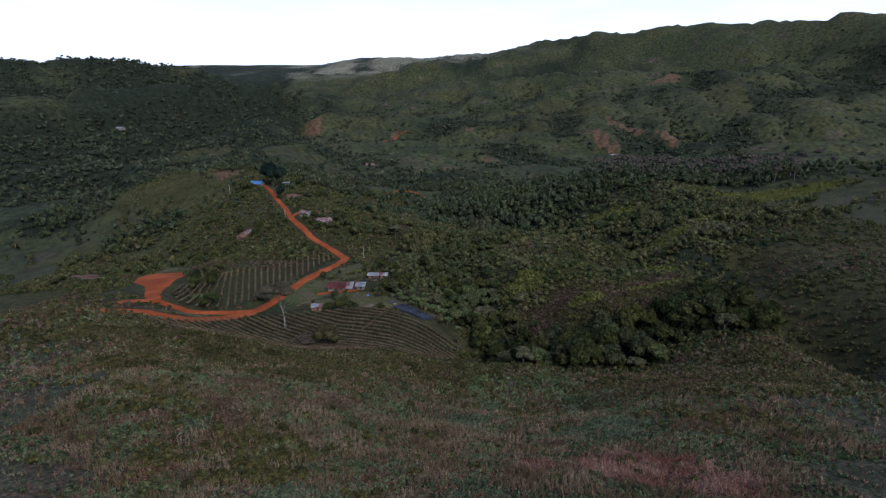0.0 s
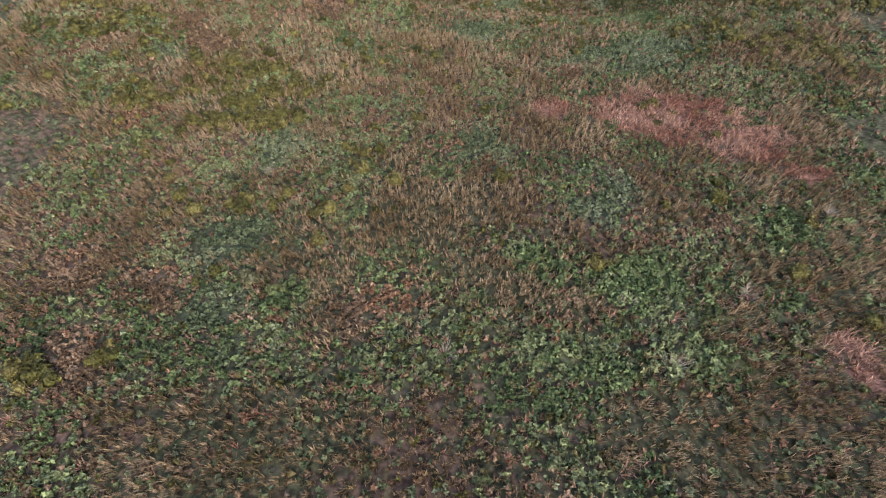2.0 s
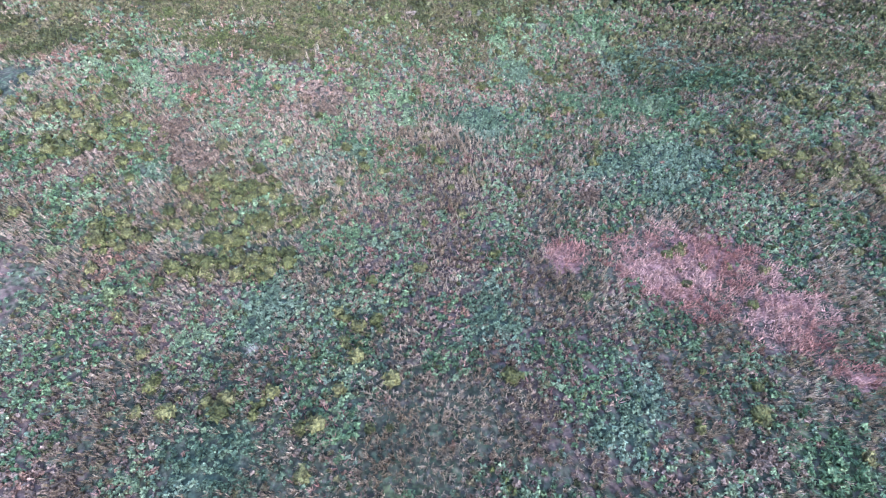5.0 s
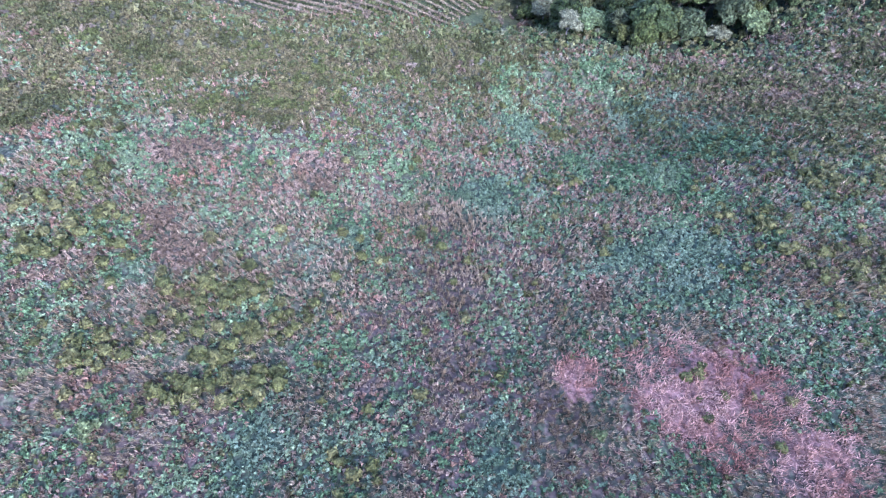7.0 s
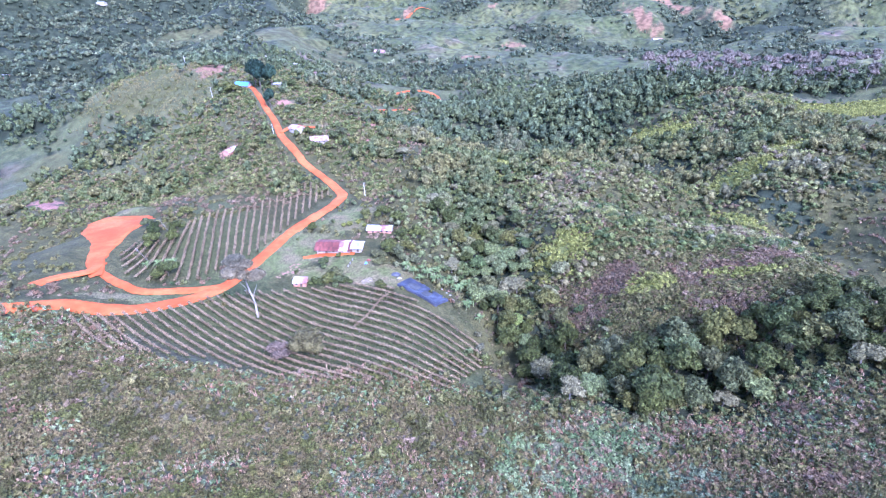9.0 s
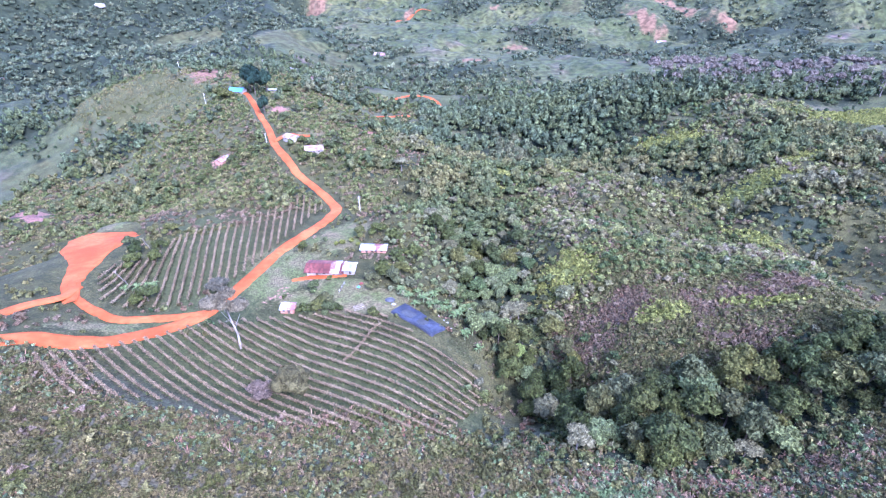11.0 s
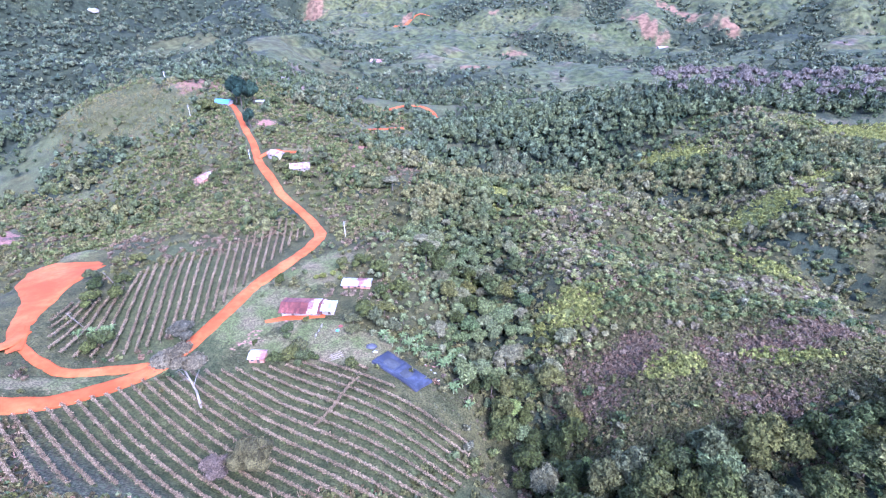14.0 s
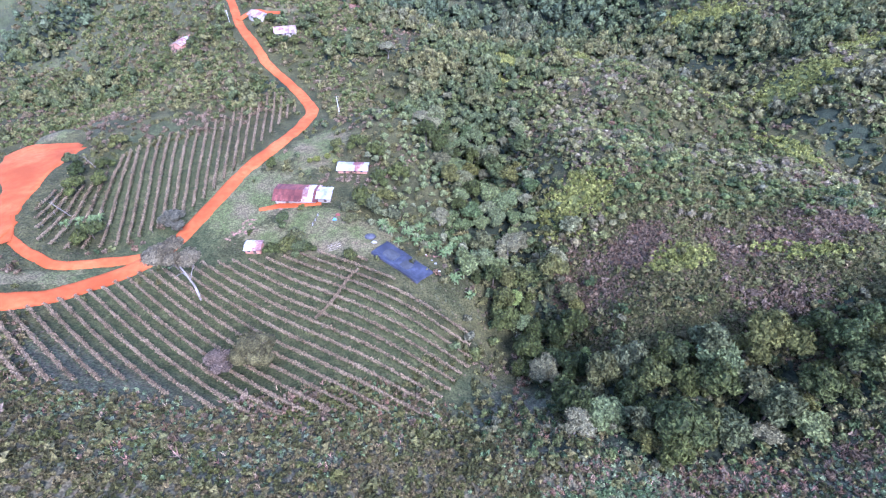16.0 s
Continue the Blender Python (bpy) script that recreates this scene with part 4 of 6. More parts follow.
def scatter(name, protos, x, y, z, size, mat, label, category, seed=0, tone=None, squash=None):
    """Many plants in one mesh: each a copy of one of the protos, turned, sized and placed."""
    rng = np.random.default_rng(seed)
    n = len(x)
    turn, pick = rng.uniform(0, 2 * math.pi, n), rng.integers(0, len(protos), n)
    tone = rng.uniform(0, 1, n) if tone is None else tone
    squash = np.ones(n) if squash is None else squash
    verts, tones, faces_of, at = [], [], [], 0
    for k, proto in enumerate(protos):
        who = np.nonzero(pick == k)[0]
        if not len(who):
            continue
        v, tri = proto if isinstance(proto, tuple) else as_triangles(proto)
        faces_of.append((tri[None] + (at + np.arange(len(who)) * len(v))[:, None, None]).reshape(-1, 3))
        at += len(who) * len(v)
        c, s = np.cos(turn[who])[:, None], np.sin(turn[who])[:, None]
        px = (v[None, :, 0] * c - v[None, :, 1] * s) * size[who, None] + x[who, None]
        py = (v[None, :, 0] * s + v[None, :, 1] * c) * size[who, None] + y[who, None]
        pz = v[None, :, 2] * (size * squash)[who, None] + z[who, None]
        verts.append(np.stack([px, py, pz], 2).reshape(-1, 3))
        tones.append(np.repeat(tone[who], len(v)))
    verts = np.concatenate(verts)
    me = mesh_from(name, verts, np.concatenate(faces_of), mat, isinstance(protos[0], tuple), np.concatenate(tones))
    return tagged(new(name, me), label, category, "", "stuff")


def strewn(seed, count, x0, x1, y0, y1, keep):
    """Random places in a rectangle, kept by the chance that keep(x, y) gives, off the roads."""
    rng = np.random.default_rng(seed)
    x, y = rng.uniform(x0, x1, count), rng.uniform(y0, y1, count)
    ok = rng.uniform(0, 1, count) < keep(x, y)
    x, y = x[ok], y[ok]
    z = land(x, y)
    _, bed = levelled(x, y, z.copy())
    return x[bed < 0.35], y[bed < 0.35], z[bed < 0.35]


def strewn_in(seed, table, density, keep=None, spread=1.1):
    """Random places inside ellipses, so many to the square metre."""
    rng = np.random.default_rng(seed)
    xs, ys = [], []
    for cx, cy, along, across, turn in table:
        n = int(along * across * math.pi * density * spread ** 2)
        r, a = spread * np.sqrt(rng.uniform(0, 1, n)) * rng.uniform(0.85, 1.15, n), rng.uniform(0, 2 * math.pi, n)
        u, v = r * np.cos(a) * along, r * np.sin(a) * across
        c, s = math.cos(radians(turn)), math.sin(radians(turn))
        xs.append(cx + u * c - v * s)
        ys.append(cy + u * s + v * c)
    x, y = np.concatenate(xs), np.concatenate(ys)
    if keep is not None:
        ok = rng.uniform(0, 1, len(x)) < keep(x, y)
        x, y = x[ok], y[ok]
    z = land(x, y)
    _, bed = levelled(x, y, z.copy())
    return x[bed < 0.35], y[bed < 0.35], z[bed < 0.35]


FIELDS = [(-50, 197, 64, 29, 12), (-104, 268, 62, 26, 62), (-62, 240, 34, 28, 40), (-165, 262, 26, 38, 20)]


def open_land(x, y):
    """1 where nothing was cleared or planted."""
    return 1 - patches(FIELDS, x, y, 0.15, 0.12)


def wood_chance(x, y):
    return patches(WOODS, x, y, 0.3, 0.5, 14) * open_land(x, y) * (1 - patches(LIME, x, y))


def slope_chance(x, y):
    """The near hillside, out to where the fields and the woods begin."""
    return np.clip((178 - y + 0.25 * np.abs(x) * (x < 0)) / 10, 0, 1) * open_land(x, y) * (1 - patches(WOODS, x, y)) * (1 - 0.85 * patches(SOIL, x, y)) * (1 - 0.85 * patches(SHADY_BRUSH, x, y, 0.8, 0.8, 12))


bush_protos = [lobed(30 + k, 1, 18, 0.30, 0, 0.8, 0.2, 0.25, 0.6, 0.85) for k in range(6)]
small_protos = [crown_cards(35 + k, 13, 0.42, 3, 0.8) + np.array([0, 0, 0.3]) for k in range(6)]
rich_protos = [crown_cards(40 + k, 20, 0.36, 3, 0.8) + np.array([0, 0, 0.35]) for k in range(7)]
spine_protos = [lobed(90 + k, 1, 16, 0.34, 0, 0.85, 0.25, 0.45, 0.55, 0.8) for k in range(7)]
wood_protos = [lobed(50 + k, 3, 48, 0.22, 0, 0.95, 0.55, 0.75, 0.30, 0.52) for k in range(7)]
back_protos = [lobed(80 + k, 1, 16, 0.38, 0, 0.95, 0.3, 0.7, 0.5, 0.7) for k in range(6)]
far_protos = [lobed(60 + k, 1, 8, 0.5, 0, 0.9, 0.3, 0.45, 0.5, 0.75) for k in range(6)]
tuft_protos = [tuft_cards(70 + k, 6, 0.45) for k in range(5)]


def sizes(n, seed, low, high):
    return np.random.default_rng(seed).uniform(low, high, n)


def clump(size, low, seed):
    return lambda x, y: np.clip((fbm(x, y, size, 3, seed) - low) * 8, 0, 1)


def patch_tone(x, y, size, seed):
    """A tone from 0 to 1 that drifts from place to place."""
    return np.clip(2.6 * (fbm(x, y, size, 3, seed) - 0.5) + 0.5 + np.random.default_rng(seed).normal(0, 0.16, len(x)), 0, 1)


def in_sight(x, y):
    """The part of the near hillside that the flight passes over."""
    return (np.abs(x) < 62 + 0.62 * (y - 20)) * slope_chance(x, y)


# the near hillside: a close carpet of low plants, whose kinds go with the cover
herb_protos = [crown_cards(300 + k, 12, 0.37, 2, 0.75) + np.array([0, 0, 0.3]) for k in range(8)]
stalk_protos = [blades(310 + k, 8, 0.05, 0.35, 0.035) for k in range(6)]
grass_protos = [blades(320 + k, 9, 0.25, 0.95, 0.06) for k in range(6)]


def carpet(seed, spread):
    """Places all over the near slope, thinning out with the distance."""
    xs, ys = [], []
    rng = np.random.default_rng(seed)
    for y0, y1, half, density in ((8, 60, 52, 5.2), (60, 100, 72, 4.2), (100, 140, 100, 2.3), (140, 182, 130, 1.2), (8, 100, 190, 0.42), (100, 190, 230, 0.42)):
        n = int(2 * half * (y1 - y0) * density * spread)
        xs.append(rng.uniform(-half, half, n))
        ys.append(rng.uniform(y0, y1, n))
    x, y = np.concatenate(xs), np.concatenate(ys)
    ok = rng.uniform(0, 1, len(x)) < np.clip(178 - y + 0.25 * np.abs(x) * (x < 0), 0, 10) / 10 * open_land(x, y) * (1 - patches(WOODS, x, y))
    return x[ok], y[ok]


x, y = carpet(1, 1.0)
pull = np.random.default_rng(2).uniform(0, 1, (len(x), 6))
drift = fbm(x, y, 6, 3, 37)
kinds_of_cover = {
    "rust": 1.9 * patches(RED_GRASS, x, y, 0.5, 0.7, 5),
    "teal": 0.85 * patches(TEAL, x, y, 0.9, 0.9, 5) + 0.12,
    "mauve": 0.9 * patches(MAUVE, x, y, 0.9, 1.0, 5) + 0.18 * np.clip((fbm(x, y, 14, 3, 91) - 0.42) * 5, 0, 1),
    "verdant": 0.85 * patches(VERDANT, x, y, 0.9, 1.0, 5) + 0.30 * np.clip((0.56 - drift) * 5, 0, 1),
    "straw": 0.85 * patches(STALKS, x, y, 1.0, 1.0, 6) + 0.50 * np.clip((drift - 0.42) * 5, 0, 1) * np.clip((115 - y) / 45, 0.15, 1),
    "tan": 0.95 * patches(TAN, x, y, 0.9, 0.8, 9) + 0.4 * np.clip((y - 112) / 25, 0, 1) * (x < 20) + 0.5 * patches(SHADY_BRUSH, x, y, 0.8, 0.8, 12)}
cover = np.argmax(np.stack(list(kinds_of_cover.values()), 1) + 0.72 * pull, 1)
z = land(x, y)
grow = sizes(len(x), 3, 0.75, 1.3) * (1 + 0.006 * np.clip(y - 50, 0, 120) + 0.010 * np.clip(np.abs(x) - 48 - 0.25 * y, 0, 70))
for k, (name, protos, big, mat, label, category) in enumerate((
        ("rust_grass", grass_protos, 0.75, RUST_GRASS, "thin rust-coloured grass over red soil", "grass"),
        ("teal_fern", herb_protos, 0.46, TEAL_GRASS, "soft blue-green fern in patches on the slope", "fern"),
        ("mauve_scrub", herb_protos, 0.50, SHRUB_MAUVE, "dull mauve-brown scrub on the slope", "shrub"),
        ("leafy_herbs", herb_protos, 0.52, SLOPE_GREEN, "fresh green leafy plants low on the slope", "shrub"),
        ("dry_stalks", stalk_protos, 1.15, STRAW, "tufts of dry straw-coloured stalks", "grass"),
        ("tan_scrub", herb_protos, 0.55, TAN_LEAVES, "olive and tan low scrub along the crest", "shrub"))):
    w = cover == k
    scatter(name, protos, x[w], y[w], z[w] - 0.04, big * grow[w], mat, label, category, 10 + k, patch_tone(x[w], y[w], 5, 81 + k))
x, y, z = strewn(1, 7500, -175, 150, 20, 205, lambda x, y: in_sight(x, y) * np.clip(0.03 + 0.5 * clump(9, 0.54, 31)(x, y), 0, 1) * np.clip((y - 30) / 30, 0.2, 1) * (1 - 0.9 * patches(TEAL, x, y)))
u, v, w = strewn_in(101, OLIVE + OLIVE_AWAY, 0.75, lambda x, y: slope_chance(x, y) * np.clip(0.1 + patches(OLIVE + OLIVE_AWAY, x, y, 1.3, 1.5, 8), 0, 1) * np.clip(0.1 + 1.3 * clump(5, 0.46, 33)(x, y), 0, 1), 1.9)
x, y, z = np.concatenate([x, u]), np.concatenate([y, v]), np.concatenate([z, w])
scatter("olive_shrubs", bush_protos, x, y, z - 0.1, sizes(len(x), 1, 0.35, 1.25) ** 1.1, SHRUB_OLIVE, "low olive-yellow shrubs on the grassy slope", "shrub", 1)
u, v, w = strewn_in(102, VERDANT, 0.30, slope_chance, 1.2)
scatter("leafy_shrubs", rich_protos, u, v, w - 0.05, sizes(len(u), 30, 0.35, 0.95), SLOPE_GREEN, "knee-high green leafy shrubs on the slope", "shrub", 30, patch_tone(u, v, 7, 81))
u, v, w = strewn_in(109, SHADY_BRUSH, 0.34, lambda x, y: (1 - patches(WOODS, x, y)) * np.clip((182 - y) / 10, 0, 1))
scatter("hollow_brush", rich_protos, u, v, w - 0.1, sizes(len(u), 29, 0.5, 1.3), BRUSH_GREEN, "dark green brush in the hollow above the wood", "shrub", 29, patch_tone(u, v, 9, 89))

# brush on the hills across the gully and round the farm
def brush_chance(x, y):
    return np.clip(0.75 + patches(BRUSH, x, y) + 0.2 * patches(WOODS, x, y), 0, 1) * open_land(x, y) * (1 - 0.9 * patches(LIME, x, y)) * (1 - 0.9 * patches(PASTURE, x, y, 0.4, 0.5, 10)) * (1 - 0.9 * patches(SOIL, x, y)) * np.clip((y - 128) / 40, 0, 1)


x, y, z = strewn(6, 25000, -260, 300, 120, 470, lambda x, y: brush_chance(x, y) * np.clip(1.15 - (y - 200) / 500 - (x < -190) * 0.3, 0.2, 1))
tone = np.clip(0.5 * fbm(x, y, 20, 3, 51) + 0.8 * np.random.default_rng(61).uniform(0, 1, len(x)) - 0.2, 0, 1)
mauve = (fbm(x, y, 22, 4, 53) + 0.30 * patches(HEATH + [(-180, 330, 50, 30, 0)], x, y, 0.6, 0.7, 12) - 0.4 * patches(WOODS, x, y)) > np.random.default_rng(63).normal(0.60, 0.06, len(x))
scatter("mauve_brush", rich_protos, x[mauve], y[mauve], z[mauve] - 0.1, sizes(mauve.sum(), 6, 0.8, 1.8), BRUSH_MAUVE, "mauve-brown brush covering the hillside", "shrub", 6, tone[mauve])
scatter("green_brush", rich_protos, x[~mauve], y[~mauve], z[~mauve] - 0.1, sizes((~mauve).sum(), 7, 0.8, 2.0), BRUSH_GREEN, "mixed green brush covering the hillside", "shrub", 7, tone[~mauve])
x, y, z = strewn(18, 30000, 34, 160, 184, 262, lambda x, y: brush_chance(x, y) * (1 - 0.6 * patches(WOODS, x, y)))
mauve = (fbm(x, y, 22, 4, 53) + 0.30 * patches(HEATH, x, y, 0.6, 0.7, 12)) > np.random.default_rng(65).normal(0.60, 0.07, len(x))
scatter("mauve_undergrowth", small_protos, x[mauve], y[mauve], z[mauve] - 0.1, sizes(mauve.sum(), 24, 0.4, 0.85), BRUSH_MAUVE, "close mauve-brown undergrowth on the mound", "shrub", 24)
scatter("green_undergrowth", small_protos, x[~mauve], y[~mauve], z[~mauve] - 0.1, sizes((~mauve).sum(), 25, 0.45, 0.95), BRUSH_GREEN, "close green undergrowth on the mound", "shrub", 25)
x, y, z = strewn(32, 13500, 22, 270, 236, 500, lambda x, y: (1 - patches(LIME, x, y, 0.3, 0.3)) * (1 - 0.8 * patches(WOODS, x, y)) * (1 - 0.9 * patches(HEATH, x, y, 0.6, 0.7, 12)) * np.clip(0.35 + clump(16, 0.44, 67)(x, y), 0, 1) * (np.abs(x) < 0.75 * (y - 60)))
scatter("spine_bushes", spine_protos, x, y, z - 0.15, 0.8 + 1.5 * sizes(len(x), 32, 0, 1) ** 2.2, SPINE_LEAVES, "close mixed bushes on the spine beyond the mound", "shrub", 32, patch_tone(x, y, 18, 101))
x, y, z = strewn_in(106, LIME[:3] + LIME, 0.62, lambda x, y: open_land(x, y) * (1 - 0.5 * patches(BRUSH, x, y) * clump(6, 0.5, 93)(x, y)), 1.2)
scatter("lime_ferns", small_protos, x, y, z, sizes(len(x), 8, 0.7, 1.6), LIME_LEAVES, "pale lime-green ferns and grass on the crests", "fern", 8)
x, y, z = strewn(19, 13500, -340, -40, 325, 600, lambda x, y: open_land(x, y) * np.clip(0.45 + clump(40, 0.47, 95)(x, y), 0, 1) * (1 - 0.96 * patches(GRASSLAND, x, y, 0.5, 0.6, 40)) * (1 - patches(SOIL, x, y)))
scatter("hill_brush", rich_protos, x, y, z, sizes(len(x), 26, 0.9, 2.7), RIDGE_BRUSH, "scattered brush on the farm ridge", "shrub", 26)
x, y, z = strewn(31, 10000, -370, -190, 440, 600, lambda x, y: patches(GRASSLAND[:2], x, y, 0.5, 0.6, 40))
scatter("hill_grass", grass_protos, x, y, z - 0.05, sizes(len(x), 31, 0.8, 1.9), HILL_GRASS, "rough olive-tan grass on the hill above the village", "grass", 31, patch_tone(x, y, 25, 99))
x, y, z = strewn(15, 26000, -110, 10, 215, 330, lambda x, y: patches(PASTURE, x, y, 0.4, 0.5, 10) * (1 - patches(YARD, x, y)) * 0.8)
scatter("meadow_grass", tuft_protos, x, y, z, sizes(len(x), 15, 0.1, 0.28), MEADOW_LEAVES, "short green grass round the farmhouse", "grass", 15)

# the woods in the valley
x, y, z = strewn(9, 15000, -460, 430, 325, 800, lambda x, y: np.maximum(wood_chance(x, y), np.clip(0.10 + 0.5 * clump(60, 0.5, 71)(x, y), 0, 1) * np.where((x < -40) & (y < 560), 0.35, 1) * open_land(x, y) * (1 - patches(LIME, x, y)) * (1 - patches(PASTURE, x, y))) * (1 - 0.95 * patches(GRASSLAND, x, y, 0.5, 0.6, 40)))
u, v, w = strewn(20, 8500, -60, 380, 325, 600, lambda x, y: wood_chance(x, y))
x, y, z = np.concatenate([x, u]), np.concatenate([y, v]), np.concatenate([z, w])
tone = np.clip(0.6 * fbm(x, y, 40, 2, 57) + 0.7 * np.random.default_rng(9).uniform(0, 1, len(x)) - 0.2, 0, 1)
big = sizes(len(x), 9, 0, 1) ** 1.6
big, tall, back = 1.6 + 3.0 * big, sizes(len(x), 19, 1.0, 1.5), y > 460
scatter("woods", wood_protos, x[~back], y[~back], z[~back] - 0.3, big[~back], WOOD_LEAVES, "dense dark green trees filling the valley", "trees", 9, tone[~back], tall[~back])
scatter("back_woods", back_protos, x[back], y[back], z[back] - 0.3, big[back], BACK_LEAVES, "dark green trees deeper in the valley", "trees", 17, tone[back], tall[back])
x, y, z = strewn(16, 5000, -110, 280, 195, 335, lambda x, y: np.clip(brush_chance(x, y) * 0.35 * clump(30, 0.46, 73)(x, y) + 0.5 * patches(WOODS, x, y) * (y < 330), 0, 1) * (1 - patches([(78, 228, 44, 26, 0)], x, y)))
scatter("thicket", wood_protos, x, y, z - 0.3, sizes(len(x), 16, 1.2, 2.6), WOOD_LEAVES, "bushy thicket on the slopes of the gully", "trees", 16)
x, y, z = strewn_in(107, WOODS[:3], 0.18, open_land, 1.05)
scatter("wood_undergrowth", wood_protos, x, y, z - 0.3, sizes(len(x), 27, 0.7, 1.7), WOOD_LEAVES, "dense green undergrowth between the gully trees", "shrub", 27)
def hollow(x, y, reach):
    """How far the land lies below its surroundings."""
    return 0.5 * (land(x - reach, y) + land(x + reach, y)) - land(x, y)


def far_wood_chance(x, y):
    seen = np.abs(x) < 0.95 * y + 40
    c = np.zeros_like(x)
    u, v = x[seen], y[seen]
    damp = 0.30 + 0.055 * hollow(u, v, 70) + 3.2 * (fbm(u, v, 170, 4, 61) - 0.5) + 1.0 * np.clip((-u - 0.27 * v) / 120, 0, 1)
    c[seen] = np.clip(damp, 0.03, 1) * (1 - patches(SOIL, u, v)) * (1 - 0.93 * patches(GRASSLAND, u, v, 0.5, 0.6, 40))
    return c


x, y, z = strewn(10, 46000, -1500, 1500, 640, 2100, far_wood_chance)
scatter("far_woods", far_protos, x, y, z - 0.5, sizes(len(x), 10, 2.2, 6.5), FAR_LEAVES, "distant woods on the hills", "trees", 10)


# ---- single trees ----
def tree(name, seed, height, radius, leaves, bark, label, count=760, size=0.12, lobes=6, flat=0.95, clear=0.45, stem=0.02, lean=0.0):
    """A tree at the origin: a tapered trunk with limbs, and a crown of leaf clumps."""
    rng = random.Random(seed)
    ob = empty(name, pose(0, 0, -60))
    bm = bmesh.new()
    top = height - radius * flat * 0.7
    bend = [Vector((lean * height * t ** 1.5 + 0.03 * height * rng.uniform(-1, 1) * (t > 0), 0.03 * height * rng.uniform(-1, 1) * (t > 0), t * top)) for t in (0, 0.3, 0.6, 0.85, 1)]
    tube(bm, bend, [stem * height * k for k in (1.25, 0.95, 0.75, 0.5, 0.25)])
    for k in range(7):
        a, t = k * 2.4 + rng.uniform(-0.4, 0.4), rng.uniform(0.35, 0.85)
        base = bend[0].lerp(bend[-1], t)
        base.x = bend[0].x + (bend[-1].x - bend[0].x) * t ** 1.5
        reach = radius * rng.uniform(0.5, 0.8)
        way = Vector((math.cos(a), math.sin(a), 0))
        tube(bm, [base, base + way * reach * 0.5 + Vector((0, 0, reach * 0.45)), base + way * reach + Vector((0, 0, reach * 0.75))], [stem * height * v for v in (0.42, 0.28, 0.12)], 5)
    part("trunk", bm, bark, ob, "", True)
    v, tri = lobed(seed, lobes, count, size, 1, flat, 0.66, 0.0, 0.26, 0.44)
    crown = new("crown", mesh_from("crown", v * radius + np.array([lean * height, 0, height - radius * flat]), tri, leaves, True))
    crown.parent = ob
    return tagged(ob, label, "tree")


def set_down(ob, x, y, turn=0.0, size=1.0, sink=0.15, high=1.0):
    """Moves a thing onto the ground at x, y."""
    ob.matrix_world = pose(x, y, ground_z(x, y) - sink, 0, 0, turn) @ Matrix.Diagonal((size, size, size * high, 1))
    return ob


def plant(proto, x, y, turn, size, group="", high=1.0, sink=0.15):
    m = pose(x, y, ground_z(x, y) - sink, 0, 0, turn) @ Matrix.Diagonal((size, size, size * high, 1))
    ob = copy_thing(proto, m)
    return tagged(ob, "", "", group)


kinds = [tree("broadleaf_tree", 101, 9, 4.2, TREE_LEAVES, BARK, "broad-crowned dark green tree in the gully wood"),
         tree("broadleaf_tree", 102, 10, 3.8, TREE_LEAVES, BARK, "tall rounded green tree in the gully wood", flat=1.15),
         tree("broadleaf_tree", 103, 7.5, 3.6, TREE_LEAVES, BARK, "low spreading green tree in the gully wood", flat=0.85, lobes=8),
         tree("broadleaf_tree", 104, 8, 3.2, GREY_LEAVES, PALE_BARK, "grey-green tree with a pale crown", count=700, size=0.085),
         tree("broadleaf_tree", 105, 8.5, 4.4, TREE_LEAVES, BARK, "many-lobed green tree in the gully wood", lobes=9)]
upper_kinds = [tree("broadleaf_tree", 106, 8.5, 4.0, UPPER_LEAVES, BARK, "rounded mid-green tree on the wooded slope"),
               tree("broadleaf_tree", 107, 9, 3.7, UPPER_LEAVES, BARK, "tall leafy green tree on the wooded slope", flat=1.1),
               tree("broadleaf_tree", 108, 7, 3.6, UPPER_LEAVES, BARK, "low spreading olive-green tree on the wooded slope", flat=0.8, lobes=8)]
kinds = kinds + upper_kinds
rng = random.Random(5)
places = []
xs, ys, _ = strewn(21, 2600, -60, 130, 158, 338, wood_chance)
for x, y in zip(xs, ys):
    if all((x - u) ** 2 + (y - v) ** 2 > 3.9 ** 2 for u, v in places):
        places.append((float(x), float(y)))
used = set()
places = sorted(places, key=lambda p: p[1] > 212)[:400]
for x, y in places:
    k = rng.choices(range(8), (4, 3, 4, 0.5, 4, 0.4, 0, 0.4) if y < 222 else (1, 1, 1, 1, 1, 4, 4, 4))[0]
    turn, size, high = rng.uniform(0, 360), (0.75 if y < 212 else 0.5) + 0.7 * rng.random() ** 1.3, rng.uniform(0.8, 1.15)
    if k in used:
        plant(kinds[k], x, y, turn, size, "trees in the gully", high)
    else:
        tagged(set_down(kinds[k], x, y, turn, size, 0.15, high), "", "", "trees in the gully")
        used.add(k)

# pale bushes and dead tufts that stand out on the near slope
pale_shrub = tree("pale_shrub", 141, 2.0, 1.5, GARDEN_LEAVES, BARK, "pale green leafy bush standing out on the grassy slope", count=260, size=0.16, lobes=4, flat=0.85)
tagged(set_down(pale_shrub, -42, 56), "", "", "pale bushes on the slope")
for x, y, size in ((-19, 107, 1.2), (-6, 113, 1.1), (-19, 32, 0.8), (-16, 30.5, 0.7), (-52, 62, 0.7), (16, 57, 0.6)):
    plant(pale_shrub, x, y, 83 * x, size, "pale bushes on the slope")
dead_tuft = empty("dead_tuft", pose(0, 0, -60))
v, tri = as_triangles(blades(151, 60, 0.25, 1.1, 0.018))
